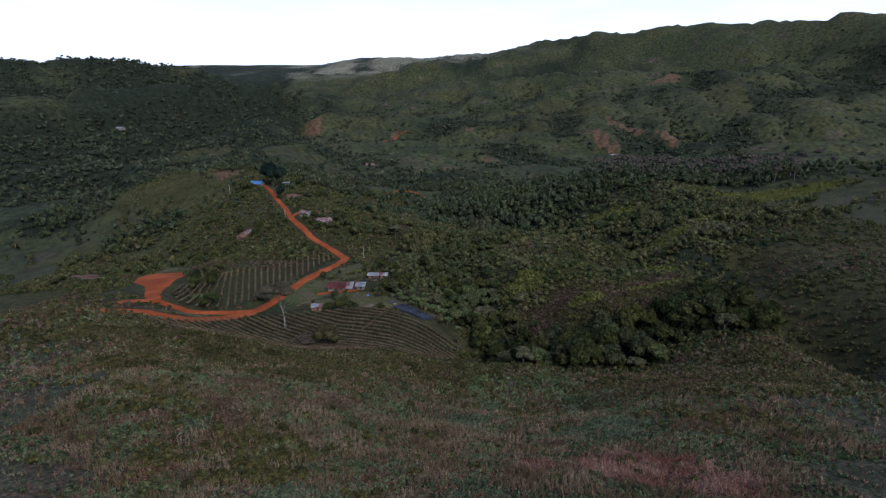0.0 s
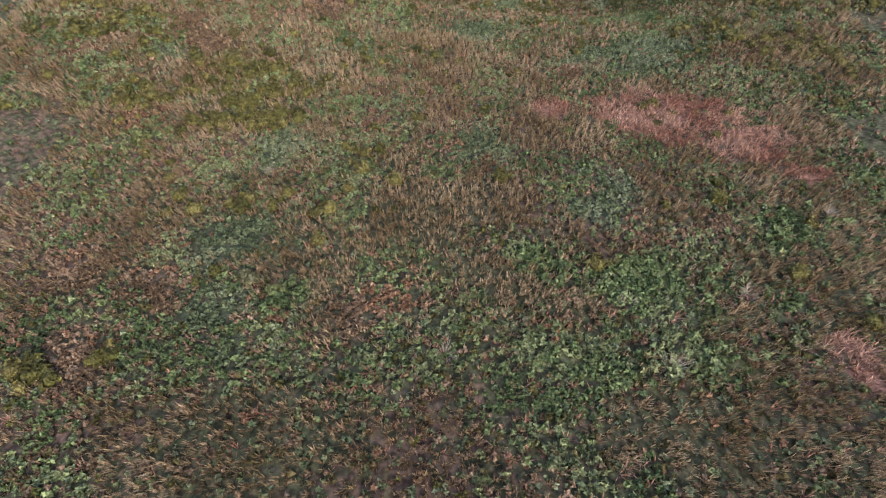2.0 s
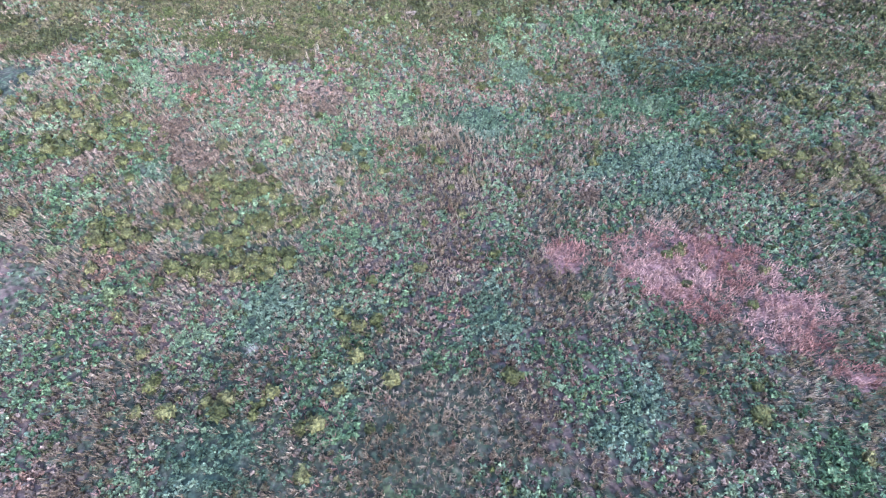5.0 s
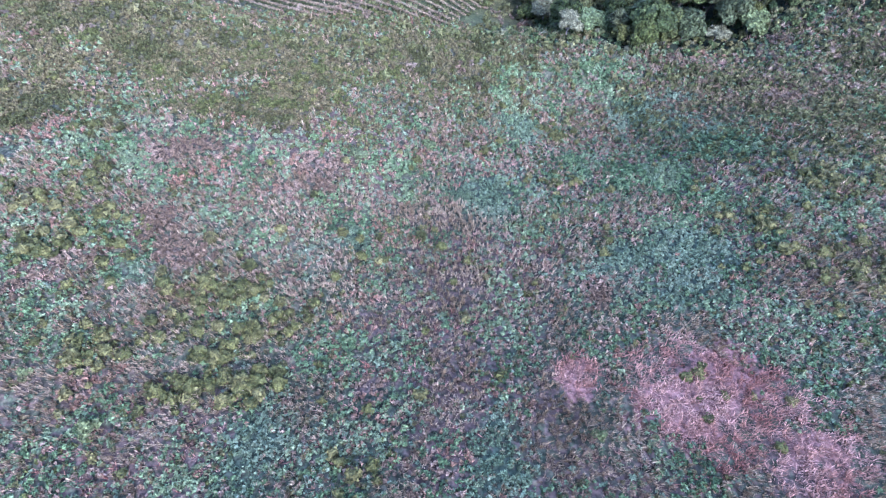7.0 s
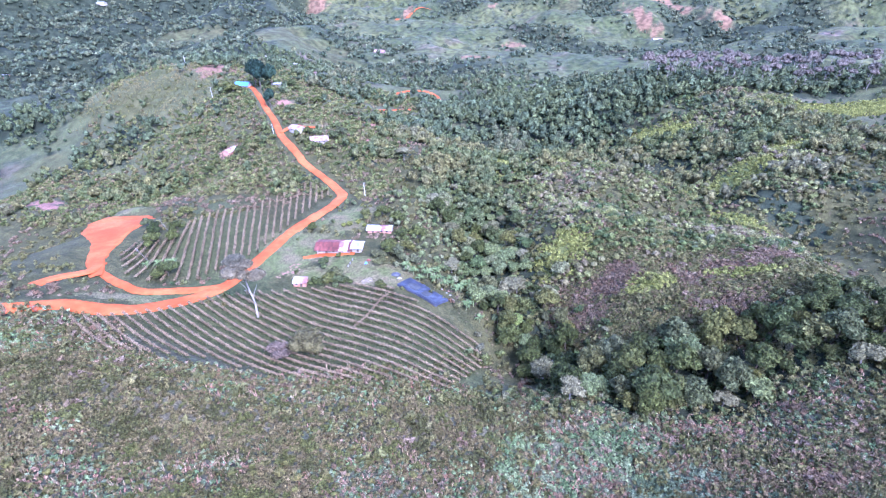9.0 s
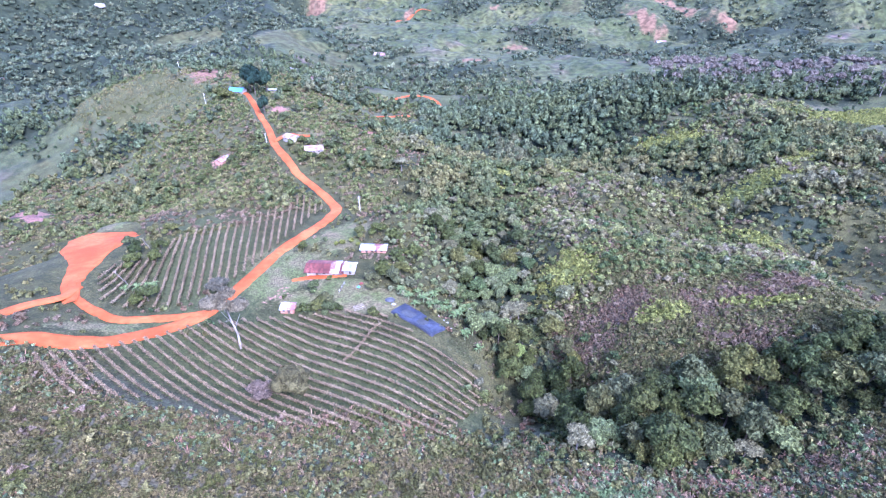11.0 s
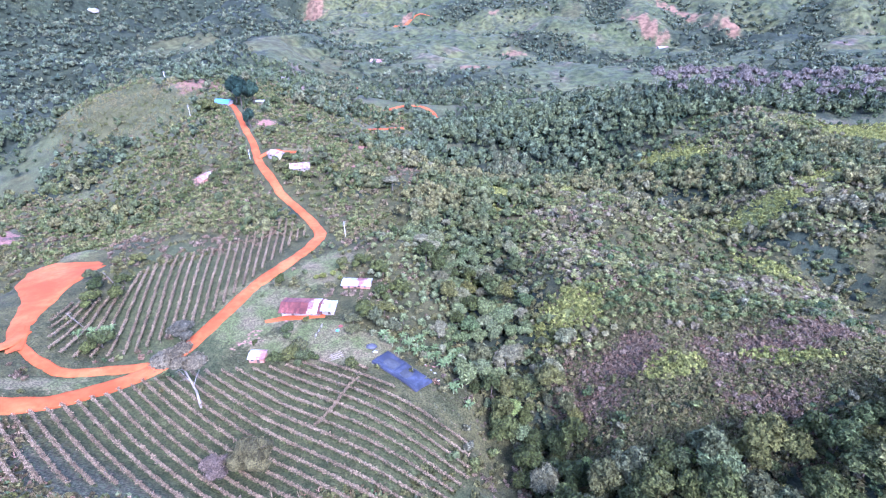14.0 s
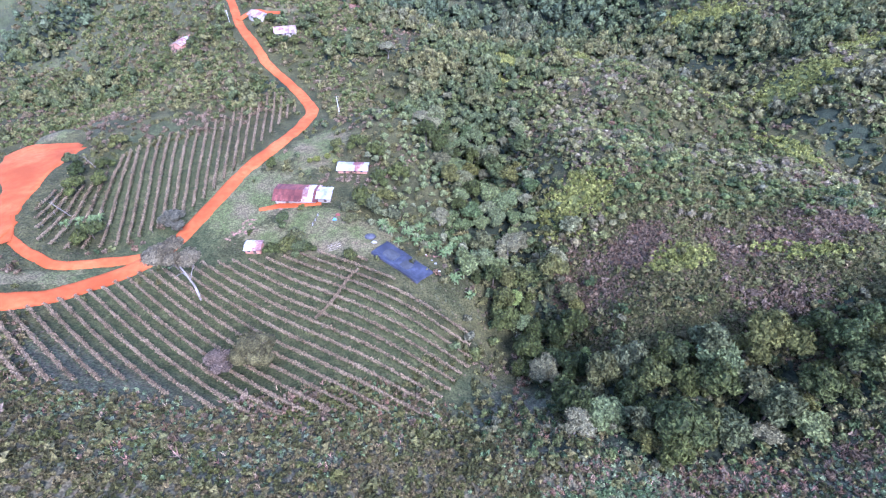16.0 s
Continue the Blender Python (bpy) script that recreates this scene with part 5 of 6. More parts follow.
stems = new("stem_clump", mesh_from("stem_clump", v, tri, TIMBER))
stems.parent = dead_tuft
tagged(dead_tuft, "bleached grey dead tuft with splayed stems", "dead plant", "dead tufts on the slope")
set_down(dead_tuft, 27, 30, 0, 1.3, 0.05)
for x, y, size in ((18, 23, 1.2), (0, 24, 1.0), (16, 29, 0.9), (-22, 49, 0.9), (41, 41, 1.0)):
    plant(dead_tuft, x, y, 57 * x, size, "dead tufts on the slope", 1.0, 0.05)

# bright and pale trees that stand out in the wood
lime_tree = tree("lime_tree", 111, 8, 3.0, foliage("bright_leaves", (0.12, 0.15, 0.045), (0.17, 0.20, 0.07), by="object"), BARK, "bright yellow-green tree at the wood's edge", count=700, size=0.085, flat=0.95)
set_down(lime_tree, 38, 193, 20)
plant(lime_tree, 62, 190, 120, 0.8)
plant(lime_tree, 21, 214, 70, 0.9, high=1.3)
pale_tree = tree("pale_tree", 112, 9.5, 4.6, GREY_LEAVES, PALE_BARK, "grey-leaved tree with a pale forked trunk above the gully", count=800, size=0.065, flat=0.55)
set_down(pale_tree, -15, 317, 0)
for x, y, s in ((-38, 385, 1.1), (28, 262, 0.55), (14, 296, 0.8), (105, 300, 0.7), (72, 330, 0.6), (30, 236, 0.5), (-4, 352, 0.7)):
    plant(pale_tree, x, y, 50 * s * 7, s)

# trees round the farm
field_tree = tree("round_tree", 121, 11, 6.0, foliage("field_tree_leaves", (0.055, 0.052, 0.024), (0.078, 0.070, 0.034), by="object"), BARK, "round olive-brown tree standing among the crop rows", count=1700, size=0.055, lobes=14, flat=0.85)
set_down(field_tree, -47.5, 184)
grey_bush = tree("grey_bush", 122, 7, 4.4, foliage("grey_bush_leaves", (0.11, 0.085, 0.064), (0.15, 0.12, 0.095), by="object"), PALE_BARK, "leafless grey-mauve bush beside the round tree", count=900, size=0.065, flat=0.75)
set_down(grey_bush, -55.5, 181.5)
leaning_tree = tree("leaning_tree", 123, 23.5, 7.4, foliage("sparse_leaves", (0.085, 0.074, 0.046), (0.12, 0.102, 0.066), by="object"), PALE_BARK, "tall pale-trunked tree with a thin brownish crown by the road", count=1500, size=0.05, flat=0.6, lean=0.1, stem=0.014)
set_down(leaning_tree, -72, 206, 160)
roadside_tree = tree("roadside_tree", 124, 7, 5.4, foliage("grey_green_leaves", (0.085, 0.08, 0.055), (0.11, 0.105, 0.075), by="object"), BARK, "low grey-green tree beside the red road", count=1100, size=0.06, flat=0.6)
set_down(roadside_tree, -91.5, 236.5, 0, 1.0)
bush = tree("garden_bush", 125, 5.0, 3.0, TREE_LEAVES, BARK, "dense dark green bush beside the farm huts", count=420, size=0.11, flat=0.85, clear=0.1)
set_down(bush, -56, 225.5)
for x, y, s in ((-51, 227, 1.1), (-47, 225, 0.9), (-49.5, 231.5, 0.9), (-55.8, 238.5, 0.9), (-30.5, 222.7, 0.75), (-44, 226, 0.7), (-51.5, 246.5, 0.45), (-66, 234, 0.35), (-115.5, 229, 1.3), (-118, 226, 0.9),
                (-134, 252, 1.2), (-128, 258, 1.1), (-138, 262, 1.2), (-131, 268, 1.0), (-146, 270, 0.9), (-70, 274, 0.8), (-20, 244, 0.9), (-26, 246, 1.2), (-31, 250, 1.3), (-34, 245, 0.9), (-24, 252, 1.3), (-26, 262, 1.2),
                (-20, 268, 1.3), (-33, 240, 0.8), (-142, 282, 0.8), (-135, 284, 1.1), (-46, 283, 1.0), (-38, 284, 1.2), (-30, 280, 1.2)):
    plant(bush, x, y, 37 * x, 1.2 * s, "bushes round the farm")
gully_bush = tree("gully_bush", 129, 5.5, 3.0, GARDEN_LEAVES, BARK, "leafy green bush on the slope between farmhouse and wood", count=200, size=0.14, lobes=5, flat=0.9)
xs, ys, _ = strewn(23, 900, -46, 6, 236, 318, lambda x, y: np.clip((x + 0.2 * (y - 236) + 30) / 12, 0, 1) * np.clip((y - 233 + 0.2 * (x + 40)) / 8, 0, 1))
close = []
for x, y in zip(xs, ys):
    if len(close) < 130 and all((x - u) ** 2 + (y - v) ** 2 > 3.0 ** 2 for u, v in close) and not (-46 < x < -28 and 262 < y < 275):
        close.append((float(x), float(y)))
        tone = 0.55 + 0.5 * ((x * 3.7) % 1)
        if len(close) == 1:
            tagged(set_down(gully_bush, float(x), float(y), 0, tone), "", "", "bushes on the gully slope")
        else:
            plant(gully_bush, float(x), float(y), 61 * x, tone, "bushes on the gully slope", 0.8 + 0.5 * ((y * 2.3) % 1))
for x, y, s in ((-106, 405, 1.3), (-88, 403, 1.4), (-101, 388, 1.2), (-89, 387, 1.3), (-107, 394, 1.0), (-160, 411, 1.2), (-177, 424, 1.3), (-163, 425, 1.1), (-130, 446, 1.6), (-200, 505, 2.0),
                (-194, 499, 2.2), (-205, 511, 1.8), (-150, 520, 1.7), (-142, 508, 1.4), (-128, 470, 1.5), (-118, 480, 1.6), (-84, 412, 1.5), (-76, 400, 1.4), (-150, 395, 1.2), (-183, 406, 1.4), (-95, 462, 1.5), (-88, 470, 1.6)):
    plant(bush, x, y, 41 * x, s, "bushes round the village")
pale_bush = tree("pale_bush", 126, 2.8, 2.0, LIME_LEAVES, BARK, "rounded pale green bush behind the farmhouse", count=360, size=0.12, flat=0.8)
set_down(pale_bush, -52.5, 276)
for x, y, s in ((-55.5, 275.5, 0.8), (-49, 278, 0.9), (-45.5, 275, 0.7)):
    plant(pale_bush, x, y, 90 * s, s)
dark_tree = tree("dark_tree", 127, 25, 8.0, DARK_LEAVES, BARK, "tall near-black evergreen tree beside the blue-roofed house", count=900, size=0.1, lobes=13, flat=1.45)
set_down(dark_tree, -171, 503)
plant(dark_tree, -178, 510, 80, 0.95)
plant(dark_tree, -163, 508, 200, 0.85)
cypress = tree("rounded_cypress", 128, 17, 4.8, DARK_LEAVES, BARK, "egg-shaped dark green cypress at the roadside", count=700, size=0.09, lobes=8, flat=1.8)
set_down(cypress, -150, 462)

gum = tree("eucalyptus", 131, 19, 4.2, foliage("gum_leaves", (0.095, 0.085, 0.065), (0.15, 0.125, 0.10), by="object"), PALE_BARK, "tall slim eucalyptus with a bare pale trunk and brownish crown", count=300, size=0.15, flat=0.95, stem=0.014)
set_down(gum, 172, 512)
xs, ys, _ = strewn(22, 240, 165, 400, 500, 585, lambda x, y: 0.5 + 0 * x)
for x, y in zip(xs[:84], ys[:84]):
    plant(gum, float(x), float(y), float(57 * x), 0.9 + 0.4 * ((x * 7.3) % 1), "eucalyptus wood")


# ---- crop rows ----
def inside(poly, x, y):
    """Whether x, y lie inside the polygon."""
    hit = np.zeros(len(x), bool)
    for (x0, y0), (x1, y1) in zip(poly, poly[1:] + poly[:1]):
        cross = ((y0 > y) != (y1 > y)) & (x < (x1 - x0) * (y - y0) / (y1 - y0 + 1e-9) + x0)
        hit ^= cross
    return hit


def post_mesh():
    bm = bmesh.new()
    tube(bm, [(0, 0, -0.2), (0.02, 0, 1.0), (0, 0.02, 2.0)], [0.07, 0.06, 0.05], 5)
    me = bpy.data.meshes.new("post")
    bm.to_mesh(me)
    bm.free()
    me.materials.append(TIMBER)
    return me


POST = post_mesh()


def crop_row(points, seed, group, label):
    """One trellised row: a band of dead vines on wires over green growth, held by posts."""
    rng = np.random.default_rng(seed)
    length = np.concatenate([[0], np.cumsum(np.hypot(*np.diff(points, axis=0).T))])
    if length[-1] < 4:
        return
    n = int(length[-1] * 40)
    s = rng.uniform(0, length[-1], n)
    x, y = np.interp(s, length, points[:, 0]), np.interp(s, length, points[:, 1])
    way = np.array([points[-1][0] - points[0][0], points[-1][1] - points[0][1]])
    way = way / np.hypot(*way)
    off = rng.normal(0, 0.24, n)
    x, y = x - way[1] * off, y + way[0] * off
    base = land(x, y)
    ob = empty("crop_row", pose(float(points[0][0]), float(points[0][1]), float(base[0])))
    inv = np.array(ob.matrix_world.translation)
    half = n * 7 // 10
    for name, mat, sl, low, high, size in (("dead_vines", DEAD_VINES, slice(0, half), 1.3, 1.85, 0.16), ("green_growth", VINE_LEAVES, slice(half, n), 0.15, 1.3, 0.2)):
        p = np.stack([x[sl], y[sl], base[sl] + rng.uniform(low, high, len(x[sl]))], 1) - inv
        c = cards(p, 0.45 * rng.normal(size=p.shape) + np.array([0, 0, 1.0]), size, rng, 1.6)
        tone = np.repeat(np.clip(fbm(x[sl], y[sl], 5, 2, 77) * 1.6 - 0.3, 0, 1), 4)
        band = new(name, mesh_from(name, c.reshape(-1, 3), np.arange(4 * len(c)).reshape(-1, 4), mat, False, tone))
        band.parent = ob
        tagged(band, "", "", "", "stuff")
    for t in np.arange(0.3, length[-1], 7.0):
        px, py = float(np.interp(t, length, points[:, 0])), float(np.interp(t, length, points[:, 1]))
        post = new("post", POST)
        post.parent = ob
        post.location = Vector((px, py, ground_z(px, py))) - ob.matrix_world.translation
    return tagged(ob, label, "crop row", group)


LOWER_FIELD = [(-122, 181), (-111, 194), (-93, 214), (-84, 219), (-62, 222), (-40, 225), (-27, 223), (-12, 211), (8, 202), (8, 192), (2, 180), (-4, 170), (-18, 169), (-34, 166), (-52, 167), (-72, 173), (-96, 167)]
UPPER_FIELD = [(-128, 223), (-140, 238), (-143, 250), (-132, 256), (-127, 268), (-130, 277), (-125, 296), (-104, 322), (-88, 342), (-73, 324), (-82, 280), (-88, 252), (-92, 238), (-104, 225), (-118, 220)]
for k in range(26):
    s = 92 + 3.25 * k
    angle = radians(-31 + 7 * np.clip((s - 130) / 40, 0, 1))
    # the row crosses the field's middle line at this place
    mx, my = -55 + (s - 130) * 0.53, 187.5 + (s - 130) * 0.85
    t = np.arange(-75, 75, 1.0)
    x = mx + t * math.cos(angle)
    y = my + t * math.sin(angle) + 0.0022 * t * t * 0.5
    ok = inside(LOWER_FIELD, x, y)
    if ok.sum() > 4:
        crop_row(np.stack([x[ok], y[ok]], 1), 300 + k, "crop rows of the lower field", "trellised crop row with dry vines over green growth")
for k in range(30):
    mx = -146 + 2.9 * k
    angle = radians(-90 + 20 * np.clip((mx + 140) / 22, 0, 1) - 6 * np.clip((mx + 105) / 30, 0, 1))
    t = np.arange(-75, 80, 1.0)
    my = 240 + 0.55 * (mx + 146)
    x = mx + t * math.cos(angle)
    y = my + t * math.sin(angle)
    ok = inside(UPPER_FIELD, x, y)
    if ok.sum() > 4:
        crop_row(np.stack([x[ok], y[ok]], 1), 340 + k, "crop rows of the upper field", "trellised crop row running down to the red road")
crop_row(curve_through([(-27, 217), (-29.4, 212), (-32.5, 203.5), (-36, 198)], 1.0), 399, "crop rows of the lower field", "short trellis crossing the crop rows")


# ---- houses ----
def sheet_mesh(long, wide, mat):
    """A corrugated roof sheet: ridges run down its length."""
    waves, verts = 8, []
    for i in range(waves * 2 + 1):
        u = (i / (waves * 2) - 0.5) * wide
        h = 0.03 * (i % 2)
        verts += [(u, -long / 2, h), (u, long / 2, h)]
    faces_of = [(2 * i, 2 * i + 2, 2 * i + 3, 2 * i + 1) for i in range(waves * 2)]
    return mesh_from("roof_sheet", np.array(verts), np.array(faces_of), mat)


def cottage(name, x, y, turn, long, wide, high, rise, sheets, wall_mat, label, openings=(), porch=False, overhang=0.6):
    """A one-storey house with four walls, a gable roof of metal sheets, and openings (kind, place along, side)."""
    ob = empty(name, pose(x, y, ground_z(x, y) - 0.05, 0, 0, turn))
    t = 0.18
    for u, v, a, b in ((0, -wide / 2 + t / 2, long, t), (0, wide / 2 - t / 2, long, t), (-long / 2 + t / 2, 0, t, wide - 2 * t), (long / 2 - t / 2, 0, t, wide - 2 * t)):
        bm = box(bmesh.new(), (a, b, high + 1.0), pose(u, v, -1.0))
        if b > a:
            made = [bm.verts.new((u + s * t / 2, q, z)) for s in (-1, 1) for q, z in ((v - wide / 2 + t, high), (v + wide / 2 - t, high), (v, high + rise))]
            bm.faces.new(made[:3][::-1])
            bm.faces.new(made[3:])
            for i, j in ((0, 2), (2, 1)):
                bm.faces.new((made[i], made[j], made[j + 3], made[i + 3]))
        part("wall", bm, wall_mat, ob)
    n = max(3, round((long + 2 * overhang) / 0.95))
    slope = math.hypot(wide / 2 + overhang, rise * (1 + 2 * overhang / wide))
    pitch = math.degrees(math.atan2(rise, wide / 2))
    w = (long + 2 * overhang) / n
    pieces = {m: sheet_mesh(slope / 2 + 0.15, w + 0.06, m) for m in set(sheets)}
    pick = random.Random(int(abs(x * 7 + y)))
    for side in (-1, 1):
        for row in (0, 1):
            for k in range(n):
                mat = sheets[min(len(sheets) - 1, int((k + pick.uniform(-0.8, 0.8)) / n * len(sheets)) if k else 0)]
                sheet = new("roof_sheet", pieces[mat])
                sheet.parent = ob
                along = slope * (0.25 + 0.5 * row)
                c, s = math.cos(radians(pitch)), math.sin(radians(pitch))
                place = Vector((-long / 2 - overhang + w * (k + 0.5), side * along * c, high + rise + 0.06 - along * s + 0.03 * (1 - row) + 0.006 * (k % 2)))
                sheet.matrix_local = Matrix.Translation(place) @ pose(0, 0, 0, -side * pitch + pick.uniform(-0.5, 0.5), 0, 0)
    for kind, u, side in openings:
        v = side * (wide / 2 + 0.01)
        if kind == "door":
            d = part("door", box(bmesh.new(), (0.95, 0.07, 2.0), pose(u, v, 0.05), 0.01), DARK_TIMBER, ob, "dark wooden door")
            part("door_handle", box(bmesh.new(), (0.03, 0.05, 0.12), pose(u + 0.38, v + side * 0.05, 1.0)), CONCRETE, d)
        else:
            f = part("window_frame", box(bmesh.new(), (1.0, 0.08, 1.0), pose(u, v, 0.95), 0.015), TIMBER, ob)
            part("pane", box(bmesh.new(), (0.84, 0.02, 0.84), pose(u, v + side * 0.04, 1.03)), GLASS, f)
    if porch:
        for k in range(6):
            u = -long / 2 + 0.4 + k * (long - 0.8) / 5
            bm = bmesh.new()
            tube(bm, [(u, -wide / 2 - 0.45, -0.6), (u, -wide / 2 - 0.45, high * 0.97)], [0.06, 0.055], 6)
            part("porch_post", bm, TIMBER, ob)
    return tagged(ob, label, "house")


cottage("farmhouse", -54.6, 253.8, -1, 14.4, 7.2, 2.2, 1.2, [RED_METAL] * 7 + [PATCHED_METAL, WHITE_METAL, RED_METAL, PATCHED_METAL], WALL_PAINT, "farmhouse with a rusty red and white patched metal roof",
        [("door", -3, -1), ("window", 0, -1), ("window", 4, -1), ("window", -6, -1), ("window", 2, 1)], True, overhang=0.9)
cottage("annexe", -44.6, 253.2, -1, 4.2, 5.2, 2.0, 0.6, [WHITE_METAL], WALL_PAINT, "small white-roofed annexe beside the farmhouse", [("door", 0.5, -1)])
cottage("long_shed", -37.3, 269.5, 0, 10.6, 4.0, 2.1, 0.5, [WHITE_METAL, WHITE_METAL, PATCHED_METAL, WHITE_METAL], BRICK_WALL, "low long shed with a white metal roof",
        [("door", -3, -1), ("window", 1, -1), ("window", 3.5, -1)])
cottage("hut", -62.3, 227, 2, 4.8, 3.8, 2.0, 0.5, [WHITE_METAL, PATCHED_METAL], BRICK_WALL, "small brick hut with a white and red striped metal roof", [("door", 0.6, -1), ("window", -1.2, -1)], overhang=0.35)
cottage("village_house", -114.5, 410, -34, 10, 6.5, 2.4, 1.2, [RUST_METAL, RUST_METAL, PATCHED_METAL, WHITE_METAL], WALL_PAINT, "village house with a faded patched metal roof by the road", [("door", 1, -1), ("window", -2, -1)])
cottage("village_house", -96, 396.5, 12, 11, 8.5, 2.5, 1.6, [PATCHED_METAL, RUST_METAL], WALL_PAINT, "wide village house with a rust-streaked pinkish roof", [("door", 0, -1), ("window", 3, -1), ("window", -3, -1)])
cottage("village_house", -169, 417, 70, 9, 6.5, 2.4, 1.2, [RUST_METAL, PATCHED_METAL, WHITE_METAL], BRICK_WALL, "hillside house with a patched white and pink roof", [("door", 0, 1), ("window", 2.5, 1)])
cottage("village_house", -189, 511, -12, 12, 8, 2.8, 1.8, [BLUE_METAL], WALL_PAINT, "house with a bright blue metal roof on the ridge", [("door", 0, -1), ("window", 3, -1)])
cottage("village_house", -161, 516, 10, 6, 4, 2.3, 0.6, [WHITE_METAL], WALL_PAINT, "small white house below the dark trees", [("door", 0, -1)])
cottage("village_house", -196, 660, 5, 24, 7, 2.8, 1.0, [WHITE_METAL, RUST_METAL, WHITE_METAL], WALL_PAINT, "long white building in the hamlet", [("door", 0, -1), ("window", 5, -1), ("window", -6, -1)])
cottage("village_house", -146, 594, -70, 9, 7, 3.0, 1.4, [RUST_METAL], WALL_PAINT, "pale house with a reddish roof in the hamlet", [("door", 0, -1)])
cottage("village_house", -117, 676, 20, 12, 6, 2.6, 1.0, [WHITE_METAL], WALL_PAINT, "white house among the trees", [("door", 0, -1)])
cottage("village_house", -133, 949, -10, 20, 12, 4.0, 3.0, [PATCHED_METAL], WALL_PAINT, "far house with a reddish roof above the valley road", [("door", 0, -1)])
cottage("village_house", 400, 1190, 10, 20, 12, 4.0, 2.5, [WHITE_METAL, PATCHED_METAL], WALL_PAINT, "far white house below the bare hillside", [("door", 0, -1)])
cottage("village_house", -641, 776, 15, 18, 9, 3.0, 1.6, [WHITE_METAL], BRICK_WALL, "house with a white roof on the far slope", [("door", 0, -1)])
for x, y, turn in ((-998, 1433, 20), (-975, 1498, -10), (-1040, 1425, 40), (-785, 1263, 0), (-546, 2150, 30), (-560, 2080, 80)):
    cottage("village_house", x, y, turn, 22, 12, 4.5, 2.0, [WHITE_METAL], WALL_PAINT, "distant white house on a wooded hillside", [("door", 0, -1)])


# ---- poles ----
def utility_pole(x, y, high, turn, label):
    ob = empty("utility_pole", pose(x, y, ground_z(x, y) - 0.3, 0, 0, turn))
    bm = bmesh.new()
    tube(bm, [(0, 0, 0), (0, 0, high / 2), (0, 0, high)], [0.17, 0.14, 0.11], 8)
    part("pole", bm, CONCRETE, ob, "", True)
    for k in (0.35, 1.5):
        arm = part("crossarm", box(bmesh.new(), (2.0 if k < 1 else 1.2, 0.12, 0.12), pose(0, 0.16, high - k)), TIMBER, ob)
        for u in ((-0.85, 0, 0.85) if k < 1 else (-0.5, 0.5)):
            bm = bmesh.new()
            tube(bm, [(u, 0.16, high - k + 0.1), (u, 0.16, high - k + 0.2), (u, 0.16, high - k + 0.3)], [0.05, 0.09, 0.04], 6)
            part("insulator", bm, WALL_PAINT, arm)
    return tagged(ob, label, "utility pole", "utility poles")


utility_pole(-53.8, 323.5, 9.2, 15, "pale concrete utility pole with two crossarms above the meadow")
utility_pole(-131, 407, 10, 40, "concrete utility pole standing beside the red road")
utility_pole(-214, 501, 9.5, 30, "utility pole on the grassy hillside")
utility_pole(-270, 577, 9.5, 30, "utility pole on the hilltop skyline")
utility_pole(-205, 620, 9.5, 30, "utility pole above the hamlet")
for x, y, h, lean, turn in ((-129.2, 239.5, 8.0, 22, 20), (-136, 268, 6.0, 20, 10)):
    ob = empty("bare_trunk", pose(x, y, ground_z(x, y) - 0.2, 0, -lean, turn))
    bm = bmesh.new()
    tube(bm, [(0, 0, 0), (0.06, 0, h * 0.4), (-0.05, 0.05, h * 0.75), (0, 0, h)], [0.15, 0.12, 0.09, 0.05], 7)
    part("trunk", bm, PALE_BARK, ob, "", True)
    bm = bmesh.new()
    tube(bm, [(0, 0, h * 0.8), (0.4, 0.1, h * 0.9), (0.9, 0.1, h)], [0.06, 0.045, 0.02], 5)
    part("branch", bm, PALE_BARK, ob, "", True)
    tagged(ob, "bare pale leaning trunk beside the crop field", "dead tree")


# ---- banana plants ----
def banana_leaf(seed):
    rng = random.Random(seed)
    bm = bmesh.new()
    rows = []
    for k in range(7):
        t = k / 6
        out, up = 2.3 * t, 1.5 * math.sin(t * 2.3) * 1.0 - 0.5 * t * t
        w = 0.34 * math.sin(math.pi * min(1, 0.12 + t * 0.9)) + 0.02
        rows.append([bm.verts.new((out, s * w, up - abs(s) * 0.12 + rng.uniform(-0.03, 0.03))) for s in (-1, 0, 1)])
    for a, b in zip(rows, rows[1:]):
        for k in (0, 1):
            bm.faces.new((a[k], b[k], b[k + 1], a[k + 1]))
    me = bpy.data.meshes.new("leaf")
    bm.to_mesh(me)
    bm.free()
    me.materials.append(BANANA_LEAVES)
    return me


def banana_plant():
    ob = empty("banana_plant", pose(0, 0, -60))
    bm = bmesh.new()
    tube(bm, [(0, 0, 0), (0.02, 0, 1.2), (0, 0.03, 2.4)], [0.17, 0.13, 0.08], 8)
    part("stem", bm, plain("banana_stem", (0.16, 0.19, 0.09), (0.24, 0.25, 0.13), 0.4), ob, "", True)
    shapes = [banana_leaf(k) for k in range(3)]
    for k in range(9):
        leaf = new("leaf", shapes[k % 3])
        leaf.parent = ob
        leaf.matrix_local = pose(0, 0, 2.2, 0, -18 + 9 * (k % 4), k * 137.5)
    return tagged(ob, "banana plant with broad arching pale green leaves", "banana plant", "banana plants")


